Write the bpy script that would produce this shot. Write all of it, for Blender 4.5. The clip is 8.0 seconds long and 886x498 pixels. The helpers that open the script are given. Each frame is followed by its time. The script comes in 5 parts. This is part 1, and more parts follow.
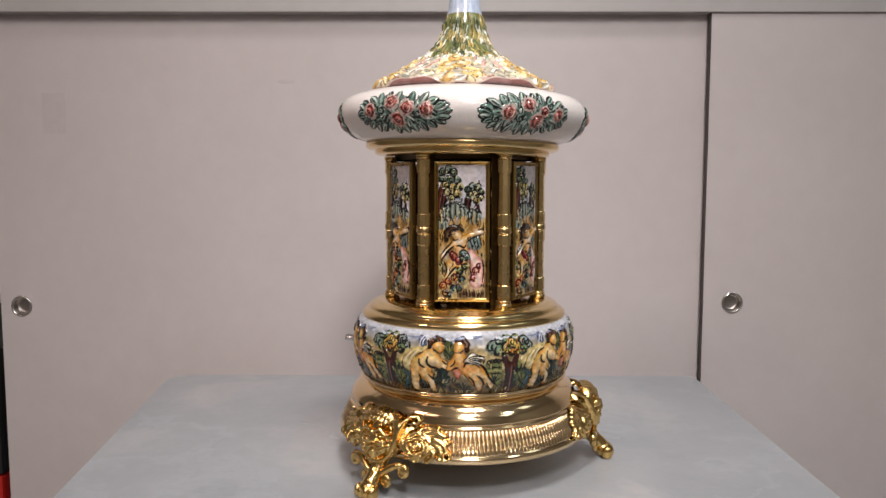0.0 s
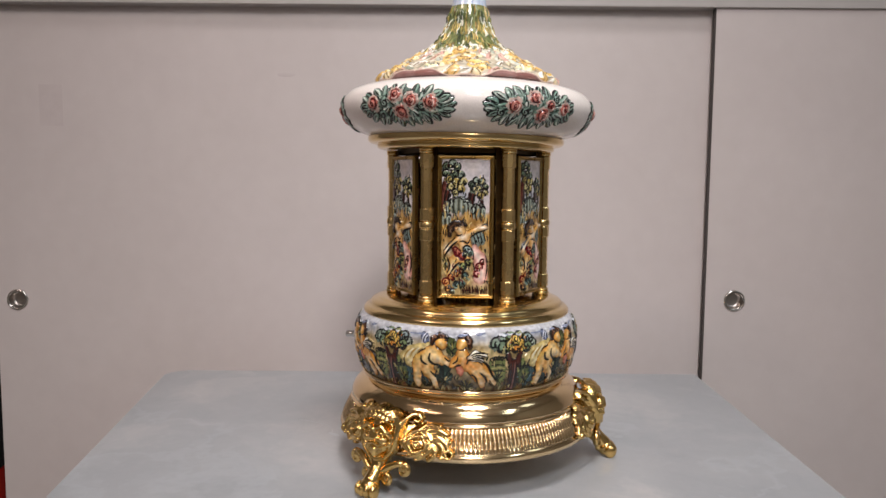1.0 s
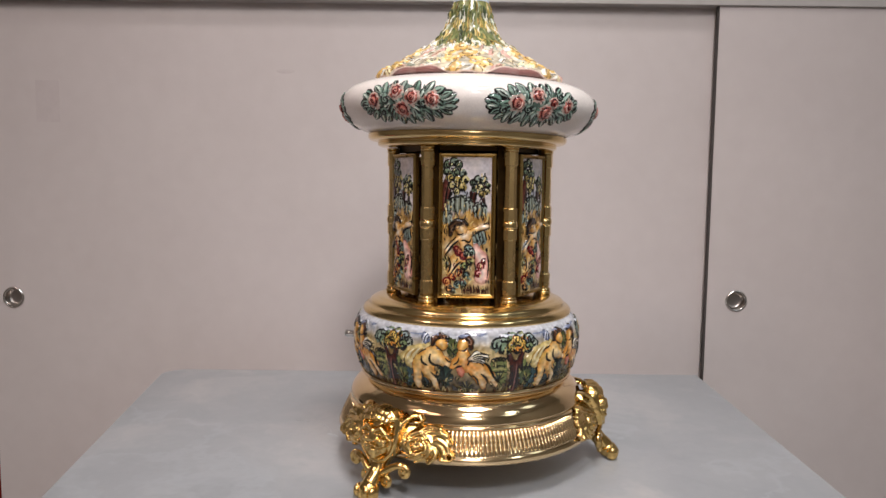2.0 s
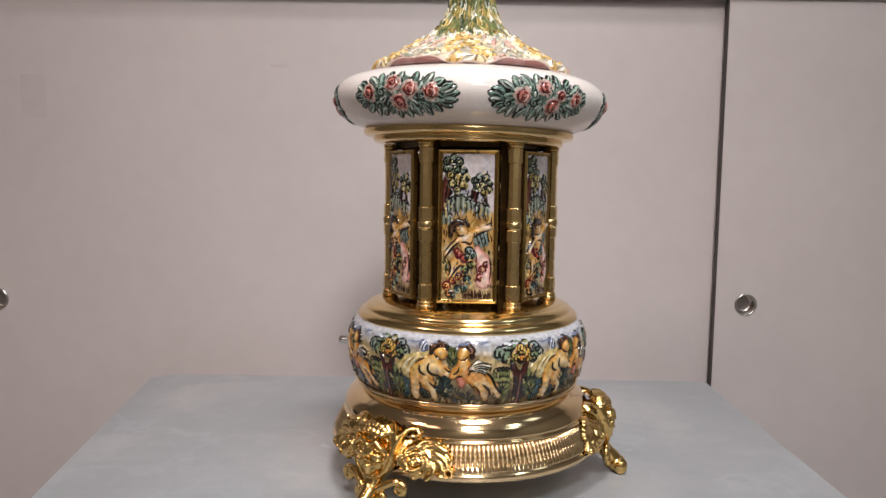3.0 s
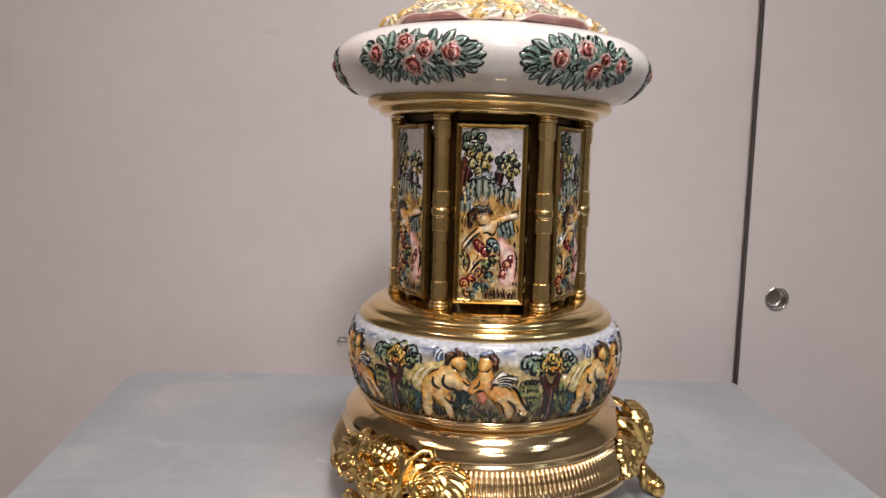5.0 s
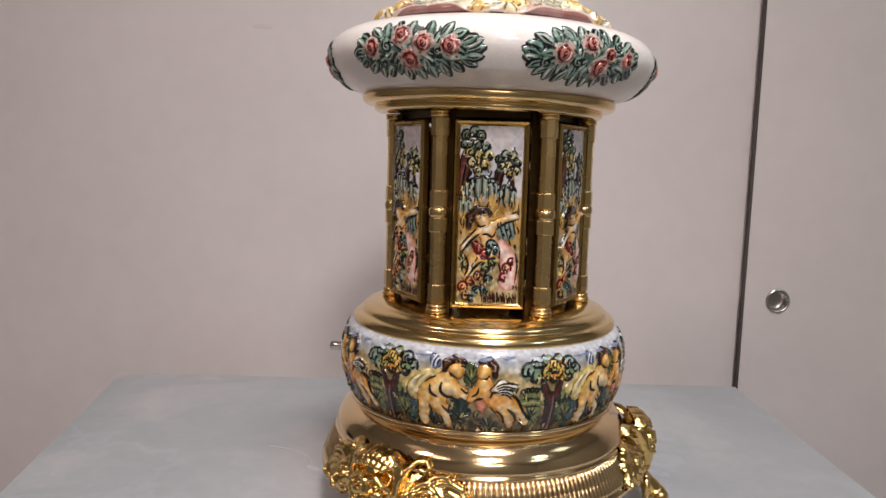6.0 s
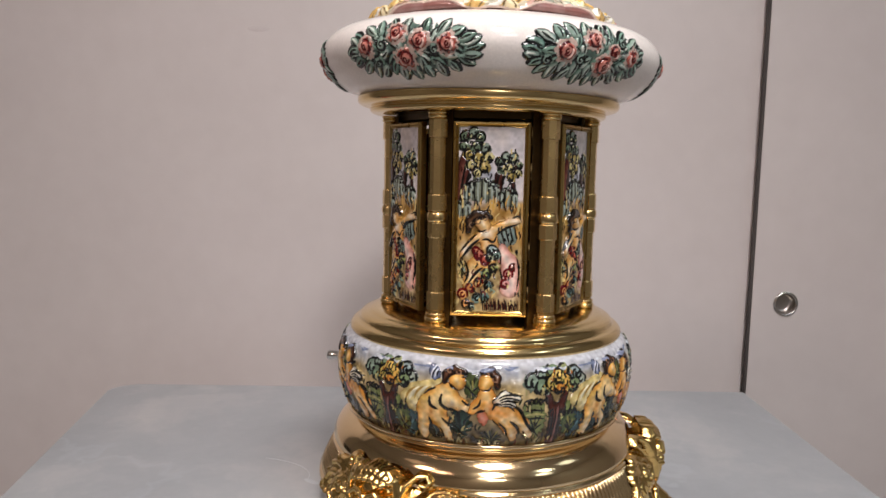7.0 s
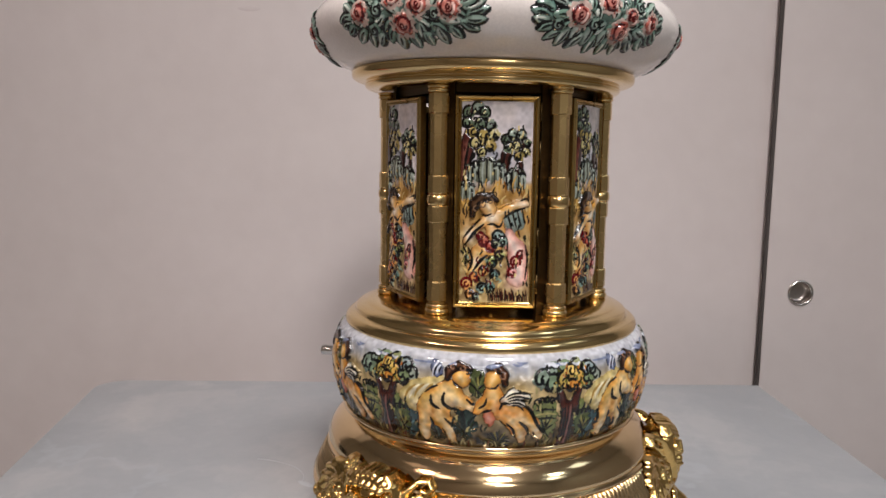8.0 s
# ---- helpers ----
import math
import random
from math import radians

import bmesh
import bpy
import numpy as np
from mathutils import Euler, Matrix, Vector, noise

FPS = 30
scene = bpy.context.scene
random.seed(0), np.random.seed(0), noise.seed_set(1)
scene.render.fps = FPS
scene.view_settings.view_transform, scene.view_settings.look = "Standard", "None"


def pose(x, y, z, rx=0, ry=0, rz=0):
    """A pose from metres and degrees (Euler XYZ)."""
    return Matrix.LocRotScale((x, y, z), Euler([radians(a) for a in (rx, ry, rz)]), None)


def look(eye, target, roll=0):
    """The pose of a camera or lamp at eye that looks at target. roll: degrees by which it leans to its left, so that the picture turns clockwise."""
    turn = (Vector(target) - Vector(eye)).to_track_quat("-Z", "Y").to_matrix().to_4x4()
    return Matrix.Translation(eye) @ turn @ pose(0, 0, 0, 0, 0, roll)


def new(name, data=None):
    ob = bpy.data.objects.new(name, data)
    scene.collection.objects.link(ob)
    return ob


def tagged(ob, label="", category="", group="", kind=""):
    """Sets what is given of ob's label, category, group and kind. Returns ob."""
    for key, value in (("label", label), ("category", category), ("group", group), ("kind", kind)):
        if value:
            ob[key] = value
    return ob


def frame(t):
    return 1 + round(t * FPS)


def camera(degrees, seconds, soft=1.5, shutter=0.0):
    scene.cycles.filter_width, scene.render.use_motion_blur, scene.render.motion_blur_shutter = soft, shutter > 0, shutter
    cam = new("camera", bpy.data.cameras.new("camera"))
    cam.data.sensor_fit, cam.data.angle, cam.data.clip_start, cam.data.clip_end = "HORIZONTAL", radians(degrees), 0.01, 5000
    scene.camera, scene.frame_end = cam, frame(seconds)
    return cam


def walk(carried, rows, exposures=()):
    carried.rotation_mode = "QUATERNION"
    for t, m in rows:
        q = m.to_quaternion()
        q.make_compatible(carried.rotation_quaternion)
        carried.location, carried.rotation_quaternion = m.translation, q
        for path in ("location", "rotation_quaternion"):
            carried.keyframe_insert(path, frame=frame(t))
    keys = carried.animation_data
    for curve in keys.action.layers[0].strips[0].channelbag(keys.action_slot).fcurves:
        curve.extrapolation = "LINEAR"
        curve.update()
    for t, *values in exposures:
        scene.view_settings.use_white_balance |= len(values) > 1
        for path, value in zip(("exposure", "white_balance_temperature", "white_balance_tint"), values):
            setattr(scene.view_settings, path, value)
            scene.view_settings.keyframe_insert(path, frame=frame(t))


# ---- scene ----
cam = camera(61.7, 8.0)
PATH = [
    (0.0, (-0.0128, -0.5058, 0.1967), (-0.0141, -0.0076, 0.1539), 0.05),
    (0.5, (-0.0133, -0.5034, 0.1960), (-0.0126, -0.0053, 0.1519), 0.23),
    (1.0, (-0.0164, -0.4993, 0.1954), (-0.0158, -0.0014, 0.1503), 0.45),
    (1.5, (-0.0176, -0.4977, 0.1955), (-0.0166, 0.0001, 0.1495), 0.56),
    (3.0, (-0.0179, -0.4667, 0.1947), (-0.0158, 0.0311, 0.1479), 0.82),
    (3.5, (-0.0186, -0.4472, 0.1940), (-0.0162, 0.0500, 0.1413), 0.80),
    (4.0, (-0.0220, -0.4359, 0.1954), (-0.0188, 0.0611, 0.1414), 0.74),
    (4.5, (-0.0266, -0.4186, 0.1938), (-0.0225, 0.0782, 0.1368), 1.05),
    (6.0, (-0.0314, -0.3910, 0.1933), (-0.0201, 0.1053, 0.1334), 1.60),
    (6.5, (-0.0294, -0.3858, 0.1937), (-0.0173, 0.1106, 0.1355), 1.45),
    (7.0, (-0.0297, -0.3783, 0.1930), (-0.0199, 0.1183, 0.1354), 1.07),
    (7.5, (-0.0299, -0.3677, 0.1912), (-0.0204, 0.1288, 0.1322), 0.99),
    (8.0, (-0.0301, -0.3524, 0.1875), (-0.0199, 0.1435, 0.1244), 0.77),
]
walk(cam, [(t, look(eye, target, roll)) for t, eye, target, roll in PATH])

# ---- light ----
world = bpy.data.worlds.new("room_air")
world.use_nodes = True
world.node_tree.nodes["Background"].inputs["Color"].default_value = (0.9, 0.92, 1.0, 1)
world.node_tree.nodes["Background"].inputs["Strength"].default_value = 0.02
scene.world = world
scene.view_settings.exposure = -0.41


def unseen_lamp(x, y, z, size, watts, colour, target=None, spread=180, tall=None):
    lamp = bpy.data.lights.new("unseen_lamp", "AREA")
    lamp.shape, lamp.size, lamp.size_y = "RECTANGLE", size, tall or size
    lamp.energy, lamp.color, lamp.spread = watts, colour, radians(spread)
    ob = new("unseen_lamp", lamp)
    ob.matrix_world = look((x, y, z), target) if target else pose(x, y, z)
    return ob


# lamps out of view before and above the cupboard, ceiling panels behind; some are added fill
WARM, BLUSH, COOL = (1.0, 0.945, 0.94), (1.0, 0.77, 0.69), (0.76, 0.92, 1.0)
unseen_lamp(0.08, -1.00, 0.98, 0.20, 2.25, WARM, (0.0, 0.0, 0.13), 80)
unseen_lamp(0.12, -0.46, 1.40, 0.30, 1.8, WARM, (0.0, -0.06, 0.05), 60)
# two added side fills; the left one lifts the shadow beside the box
unseen_lamp(0.85, -0.70, 1.05, 0.15, 0.32, COOL, (0.0, 0.0, 0.13), 90)
unseen_lamp(-0.90, -0.75, 1.05, 0.15, 0.9, BLUSH, (0.0, 0.0, 0.13), 90)
unseen_lamp(0.30, -2.30, 1.06, 0.46, 5.0, WARM, (0.0, 0.0, 0.2), tall=0.15)
# ceiling panels; the rear one is added to brighten what the metal reflects
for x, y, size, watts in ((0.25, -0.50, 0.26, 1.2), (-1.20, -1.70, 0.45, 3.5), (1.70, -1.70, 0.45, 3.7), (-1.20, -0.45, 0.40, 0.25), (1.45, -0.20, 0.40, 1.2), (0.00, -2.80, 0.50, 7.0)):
    unseen_lamp(x, y, 1.63, size, watts, COOL if x > 1 else BLUSH if x < -1 else WARM)


# ---- materials ----
def nodes_of(name):
    m = bpy.data.materials.new(name)
    m.use_nodes = True
    nt = m.node_tree
    return m, nt, nt.nodes, nt.links, nt.nodes["Principled BSDF"]


def noise_node(nt, scale, detail=4.0, rough=0.55, coords=None):
    n = nt.nodes.new("ShaderNodeTexNoise")
    n.inputs["Scale"].default_value, n.inputs["Detail"].default_value = scale, detail
    n.inputs["Roughness"].default_value = rough
    if coords is None:
        coords = nt.nodes.new("ShaderNodeTexCoord").outputs["Object"]
    nt.links.new(coords, n.inputs["Vector"])
    return n


def ramp_node(nt, fac, stops):
    r = nt.nodes.new("ShaderNodeValToRGB")
    els = r.color_ramp.elements
    while len(els) < len(stops):
        els.new(0.5)
    for e, (p, c) in zip(els, stops):
        e.position, e.color = p, (*c, 1)
    nt.links.new(fac, r.inputs["Fac"])
    return r


def bump_node(nt, height, strength, distance, bsdf):
    b = nt.nodes.new("ShaderNodeBump")
    b.inputs["Strength"].default_value, b.inputs["Distance"].default_value = strength, distance
    nt.links.new(height, b.inputs["Height"])
    nt.links.new(b.outputs["Normal"], bsdf.inputs["Normal"])


def plain(name, a, b, scale, rough=(0.5, 0.6), metal=0.0, bump=0.0, bump_scale=400, coat=0.0, stretch=None):
    """Two close tones mixed by noise at two scales, uneven gloss and fine relief."""
    m, nt, nd, ln, p = nodes_of(name)
    co = nd.new("ShaderNodeTexCoord").outputs["Object"]
    if stretch:
        mp = nd.new("ShaderNodeMapping")
        mp.inputs["Scale"].default_value = stretch
        ln.new(co, mp.inputs["Vector"])
        co = mp.outputs["Vector"]
    n1, n2 = noise_node(nt, scale, 5, 0.6, co), noise_node(nt, scale * 9, 3, 0.5, co)
    mix = nd.new("ShaderNodeMath")
    mix.operation = "MULTIPLY_ADD"
    mix.inputs[1].default_value = 0.35
    ln.new(n2.outputs["Fac"], mix.inputs[0])
    half = nd.new("ShaderNodeMath")
    half.operation = "MULTIPLY"
    half.inputs[1].default_value = 0.65
    ln.new(n1.outputs["Fac"], half.inputs[0])
    ln.new(half.outputs[0], mix.inputs[2])
    r = ramp_node(nt, mix.outputs[0], [(0.3, a), (0.7, b)])
    ln.new(r.outputs["Color"], p.inputs["Base Color"])
    rr = nd.new("ShaderNodeMapRange")
    rr.inputs["To Min"].default_value, rr.inputs["To Max"].default_value = rough
    ln.new(n1.outputs["Fac"], rr.inputs["Value"])
    ln.new(rr.outputs["Result"], p.inputs["Roughness"])
    p.inputs["Metallic"].default_value = metal
    p.inputs["Coat Weight"].default_value = coat
    p.inputs["Coat Roughness"].default_value = 0.06
    if bump:
        nb = noise_node(nt, bump_scale, 3, 0.5, co)
        bump_node(nt, nb.outputs["Fac"], 1.0, bump, p)
    return m


WHITE_PANEL = plain("white_laminate", (0.565, 0.51, 0.495), (0.62, 0.565, 0.55), 6, (0.32, 0.45), bump=0.00006, bump_scale=60)
STICKER = plain("sticker_trace", (0.535, 0.475, 0.465), (0.585, 0.525, 0.515), 90, (0.5, 0.7))
RAIL_PAINT = plain("rail_paint", (0.44, 0.415, 0.40), (0.50, 0.475, 0.46), 6, (0.35, 0.5))
GAP_DARK = plain("dark_edge", (0.03, 0.022, 0.02), (0.05, 0.04, 0.035), 30, (0.6, 0.8))
CHROME = plain("chrome", (0.62, 0.60, 0.58), (0.75, 0.73, 0.71), 60, (0.12, 0.25), 1.0)
CUP_METAL = plain("cup_metal", (0.40, 0.365, 0.34), (0.50, 0.46, 0.43), 60, (0.26, 0.38), 1.0)
BRASS = plain("polished_brass", (0.77, 0.56, 0.26), (0.84, 0.62, 0.30), 40, (0.13, 0.20), 1.0, 0.00002, 900)
CHAMPAGNE = plain("champagne_gilt", (0.84, 0.615, 0.345), (0.90, 0.675, 0.395), 40, (0.09, 0.15), 1.0, 0.00002, 700)
SATIN = plain("satin_brass", (0.74, 0.525, 0.23), (0.82, 0.595, 0.275), 60, (0.22, 0.32), 1.0, 0.00003, 1200)
ANTIQUE = plain("antique_brass", (0.40, 0.275, 0.10), (0.52, 0.365, 0.14), 70, (0.22, 0.34), 1.0, 0.00003, 1200)
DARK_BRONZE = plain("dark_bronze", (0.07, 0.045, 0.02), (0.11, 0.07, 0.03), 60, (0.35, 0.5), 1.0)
GILT = plain("gilded_cast_metal", (0.71, 0.475, 0.165), (0.79, 0.54, 0.21), 80, (0.11, 0.19), 1.0, 0.0002, 600)
VELVET = plain("red_velvet", (0.16, 0.002, 0.004), (0.24, 0.005, 0.008), 200, (0.85, 0.95), bump=0.0001, bump_scale=2500)
GLAZE = plain("white_glaze", (0.80, 0.74, 0.70), (0.85, 0.80, 0.76), 18, (0.10, 0.16), bump=0.00008, bump_scale=90)
WALL_PAINT = plain("wall_paint", (0.68, 0.65, 0.61), (0.74, 0.71, 0.67), 3, (0.7, 0.85))
CEILING_PAINT = plain("ceiling_paint", (0.74, 0.72, 0.70), (0.80, 0.78, 0.76), 3, (0.8, 0.9))
FLOOR_MAT = plain("floor_vinyl", (0.50, 0.46, 0.42), (0.58, 0.54, 0.50), 4, (0.4, 0.6))
BLACK_PLASTIC = plain("black_plastic", (0.008, 0.008, 0.009), (0.016, 0.016, 0.017), 40, (0.4, 0.6))
RED_PLASTIC = plain("red_plastic", (0.42, 0.012, 0.008), (0.50, 0.02, 0.012), 30, (0.4, 0.55))


def marble():
    m, nt, nd, ln, p = nodes_of("pale_marble")
    co = nd.new("ShaderNodeTexCoord").outputs["Object"]
    warp = noise_node(nt, 5, 6, 0.6, co)
    mp = nd.new("ShaderNodeVectorMath")
    mp.operation = "MULTIPLY_ADD"
    mp.inputs[1].default_value = (0.35, 0.35, 0.35)
    ln.new(warp.outputs["Color"], mp.inputs[0])
    ln.new(co, mp.inputs[2])
    cloud = noise_node(nt, 7, 5, 0.55, mp.outputs["Vector"])
    vein = noise_node(nt, 4.5, 4, 0.5, mp.outputs["Vector"])
    base = ramp_node(nt, cloud.outputs["Fac"], [(0.30, (0.25, 0.266, 0.283)), (0.52, (0.325, 0.338, 0.352)), (0.75, (0.46, 0.452, 0.448))])
    line = ramp_node(nt, vein.outputs["Fac"], [(0.47, (0, 0, 0)), (0.50, (0.35, 0.35, 0.35)), (0.53, (0, 0, 0))])
    mix = nd.new("ShaderNodeMix")
    mix.data_type = "RGBA"
    mix.inputs[7].default_value = (0.40, 0.43, 0.455, 1)
    ln.new(line.outputs["Color"], mix.inputs[0])
    ln.new(base.outputs["Color"], mix.inputs[6])
    ln.new(mix.outputs[2], p.inputs["Base Color"])
    rr = nd.new("ShaderNodeMapRange")
    rr.inputs["To Min"].default_value, rr.inputs["To Max"].default_value = 0.22, 0.4
    ln.new(cloud.outputs["Fac"], rr.inputs["Value"])
    ln.new(rr.outputs["Result"], p.inputs["Roughness"])
    return m


MARBLE = marble()
PALE_SCRATCH = plain("pale_scratch", (0.46, 0.475, 0.49), (0.52, 0.53, 0.54), 80, (0.3, 0.5))


# ---- mesh helpers ----
def part(name, bm, material, parent=None, label="", smooth=True, m=None):
    """Links a bmesh as one mesh object, under a thing or a part if one is given."""
    me = bpy.data.meshes.new(name)
    bm.to_mesh(me)
    bm.free()
    for f in me.polygons:
        f.use_smooth = smooth
    for mt in material if isinstance(material, (list, tuple)) else [material]:
        me.materials.append(mt)
    return place(name, me, parent, label, m)


def place(name, me, parent=None, label="", m=None):
    ob = new(name, me)
    if parent is not None:
        ob.parent = parent
    if m is not None:
        ob.matrix_basis = m
    if label:
        tagged(ob, label)
    return ob


def thing(name, label, category, m=None, group="", kind=""):
    ob = new(name)
    ob.empty_display_size = 0.02
    if m is not None:
        ob.matrix_basis = m
    return tagged(ob, label, category, group, kind)


def box_bm(x0, x1, y0, y1, z0, z1, bevel=0.0, seg=2, bm=None):
    bm = bm or bmesh.new()
    ret = bmesh.ops.create_cube(bm, size=1.0, matrix=Matrix.Translation(((x0 + x1) / 2, (y0 + y1) / 2, (z0 + z1) / 2)) @ Matrix.Diagonal((x1 - x0, y1 - y0, z1 - z0, 1)))
    if bevel:
        edges = list({e for v in ret["verts"] for e in v.link_edges})
        bmesh.ops.bevel(bm, geom=edges, offset=bevel, segments=seg, profile=0.7, affect="EDGES")
    return bm


def smooth_profile(pts, n):
    """A Catmull-Rom line through points of (r, z), n steps a span."""
    out = []
    for i in range(len(pts) - 1):
        p0, p1, p2, p3 = (pts[max(0, min(len(pts) - 1, k))] for k in (i - 1, i, i + 1, i + 2))
        for k in range(n):
            t = k / n
            out.append(tuple(0.5 * (2 * b + (c - a) * t + (2 * a - 5 * b + 4 * c - d) * t * t + (3 * b - a - 3 * c + d) * t ** 3) for a, b, c, d in zip(p0, p1, p2, p3)))
    return out + [pts[-1]]


def lathe_bm(profile, steps=128, bm=None, at=(0, 0, 0)):
    bm = bm or bmesh.new()
    rings = []
    for r, z in profile:
        if r < 1e-6:
            rings.append([bm.verts.new((at[0], at[1], at[2] + z))])
        else:
            rings.append([bm.verts.new((at[0] + r * math.cos(2 * math.pi * k / steps), at[1] + r * math.sin(2 * math.pi * k / steps), at[2] + z)) for k in range(steps)])
    for a, b in zip(rings, rings[1:]):
        for k in range(steps):
            q = (k + 1) % steps
            if len(a) == 1 and len(b) > 1:
                bm.faces.new((a[0], b[q], b[k]))
            elif len(b) == 1 and len(a) > 1:
                bm.faces.new((a[k], a[q], b[0]))
            elif len(a) > 1:
                bm.faces.new((a[k], a[q], b[q], b[k]))
    bmesh.ops.recalc_face_normals(bm, faces=bm.faces)
    return bm


def tube_bm(points, radii, steps=10, bm=None):
    """A round bar along points, closed at both ends."""
    bm = bm or bmesh.new()
    pts = [Vector(p) for p in points]
    rings, side = [], Vector((0.3, 0.9, 0.2))
    for i, p in enumerate(pts):
        d = (pts[min(i + 1, len(pts) - 1)] - pts[max(i - 1, 0)]).normalized()
        u = (side - d * side.dot(d)).normalized()
        side = u
        w = d.cross(u)
        r = radii[i] if isinstance(radii, (list, tuple)) else radii
        rings.append([bm.verts.new(p + r * (u * math.cos(2 * math.pi * k / steps) + w * math.sin(2 * math.pi * k / steps))) for k in range(steps)])
    for a, b in zip(rings, rings[1:]):
        for k in range(steps):
            bm.faces.new((a[k], a[(k + 1) % steps], b[(k + 1) % steps], b[k]))
    bm.faces.new(rings[0][::-1]), bm.faces.new(rings[-1])
    bmesh.ops.recalc_face_normals(bm, faces=bm.faces)
    return bm


# ---- the setting ----
PANEL_Y, FRONT_Y = 0.276, 0.265
# room shell out of view, added and kept pale to reflect in the metal
floor = part("floor", box_bm(-2.6, 2.6, -3.2, 1.2, -0.95, -0.90), FLOOR_MAT, smooth=False)
tagged(floor, "unseen pale beige floor, added for bounce and reflections", "floor", kind="structure")
ceiling = part("ceiling", box_bm(-2.6, 2.6, -3.2, 1.2, 1.66, 1.72), CEILING_PAINT, smooth=False)
tagged(ceiling, "unseen off-white ceiling, added for bounce and reflections", "ceiling", kind="structure")
for name, b in (("wall_west", (-2.66, -2.6, -3.2, 1.2)), ("wall_east", (2.6, 2.66, -3.2, 1.2)), ("wall_south", (-2.66, 2.66, -3.26, -3.2)), ("wall_north", (-2.66, 2.66, 1.2, 1.26))):
    tagged(part(name, box_bm(*b, -0.95, 1.72), WALL_PAINT, smooth=False), "unseen plain pale wall, added for bounce and reflections", "wall", kind="structure")

cupboard = thing("sliding_cupboard", "white cupboard with two sliding doors behind the marble slab", "cupboard", kind="structure")
PULLS = {"left": (-0.4640, 0.068, PANEL_Y), "right": (0.2882, 0.0742, FRONT_Y)}


def sliding_door(x0, x1, pull):
    """A door leaf with a round hole bored through for its finger pull."""
    px, pz, y = pull
    bm = bmesh.new()
    for loop in ([(x0, -0.86), (x1, -0.86), (x1, 0.41), (x0, 0.41)], [(px + 0.0095 * math.cos(a), pz + 0.0095 * math.sin(a)) for a in [2 * math.pi * k / 40 for k in range(40)]]):
        vs = [bm.verts.new((x, y, z)) for x, z in loop]
        for p, q in zip(vs, vs[1:] + vs[:1]):
            bm.edges.new((p, q))
    bmesh.ops.triangle_fill(bm, use_beauty=True, edges=bm.edges[:])
    grown_part = bmesh.ops.extrude_face_region(bm, geom=bm.faces[:])["geom"]
    bmesh.ops.translate(bm, verts=[v for v in grown_part if isinstance(v, bmesh.types.BMVert)], vec=(0, 0.009, 0))
    bmesh.ops.recalc_face_normals(bm, faces=bm.faces)
    return part("sliding_door", bm, WHITE_PANEL, cupboard, smooth=False)


left_door = sliding_door(-0.486, 0.30, PULLS["left"])
right_door = sliding_door(0.258, 1.05, PULLS["right"])
part("door_edge", box_bm(0.2562, 0.2579, FRONT_Y + 0.0004, FRONT_Y + 0.0050, -0.86, 0.40), GAP_DARK, right_door, "dark edge strip")
part("top_rail", box_bm(-0.52, 1.08, 0.2615, 0.30, 0.3715, 0.43, 0.0010), RAIL_PAINT, cupboard, smooth=False)
part("carcass", box_bm(-0.484, 1.08, 0.30, 0.62, -0.90, 0.43), WHITE_PANEL, cupboard, smooth=False)


def finger_pull(pull, door):
    x, z, y = pull
    cup = lathe_bm([(0.0, -0.0072), (0.0060, -0.0072), (0.0078, -0.0066), (0.0086, -0.0050), (0.0089, 0.0002)], 48)
    ring = lathe_bm([(0.0089, 0.0002), (0.0091, 0.0010), (0.0098, 0.0014), (0.0108, 0.0011), (0.0113, 0.0004), (0.0114, 0.0)], 48)
    r = part("finger_pull", ring, CHROME, door, "round chrome finger pull", m=pose(x, y, z, 90, 0, 0))
    part("cup", cup, CUP_METAL, r, "recessed metal cup")


finger_pull(PULLS["right"], right_door)
finger_pull(PULLS["left"], left_door)

# faint remains of a sticker and a smudge on the door
part("sticker_trace", box_bm(-0.433, -0.4085, PANEL_Y - 0.0002, PANEL_Y + 0.0005, 0.250, 0.292), STICKER, left_door, "faint greyish sticker trace", smooth=False)
part("scuff", lathe_bm([(0.0, 0.0002), (0.004, 0.0002), (0.006, 0.0)], 20), STICKER, left_door, "faint scuff mark", m=pose(-0.178, PANEL_Y, 0.304, 90, 0, 0) @ Matrix.Diagonal((1.6, 0.4, 1, 1)))

# red and black storage crate beside the cupboard
crate = thing("storage_crate", "red plastic crate with a black lid beside the cupboard", "crate")
part("crate_body", box_bm(-0.80, -0.500, 0.285, 0.60, -0.90, -0.122, 0.004), RED_PLASTIC, crate, smooth=False)
part("lid", box_bm(-0.802, -0.498, 0.283, 0.602, -0.1215, 0.02, 0.006), BLACK_PLASTIC, crate, "black lid", smooth=False)

# ---- marble slab on its plinth ----
SLAB = 0.011
bm = bmesh.new()
rim = [(-0.2320, -0.2035), (0.2220, -0.2035), (0.2310, 0.2090)] + [(-0.2620 - 0.018 * math.sin(a), 0.1910 + 0.018 * math.cos(a)) for a in [math.pi / 2 * k / 5 for k in range(6)]]
low = [bm.verts.new((x, y, -0.011)) for x, y in rim]
top = [bm.verts.new((v.co.x, v.co.y, SLAB)) for v in low]
bm.faces.new(low[::-1]), bm.faces.new(top)
for k in range(len(rim)):
    bm.faces.new((low[k], low[(k + 1) % len(rim)], top[(k + 1) % len(rim)], top[k]))
bmesh.ops.bevel(bm, geom=list(bm.edges), offset=0.002, segments=3, profile=0.6, affect="EDGES")
slab = tagged(part("marble_slab", bm, MARBLE, smooth=False), "pale grey marble slab with faint veins under the music box", "slab")
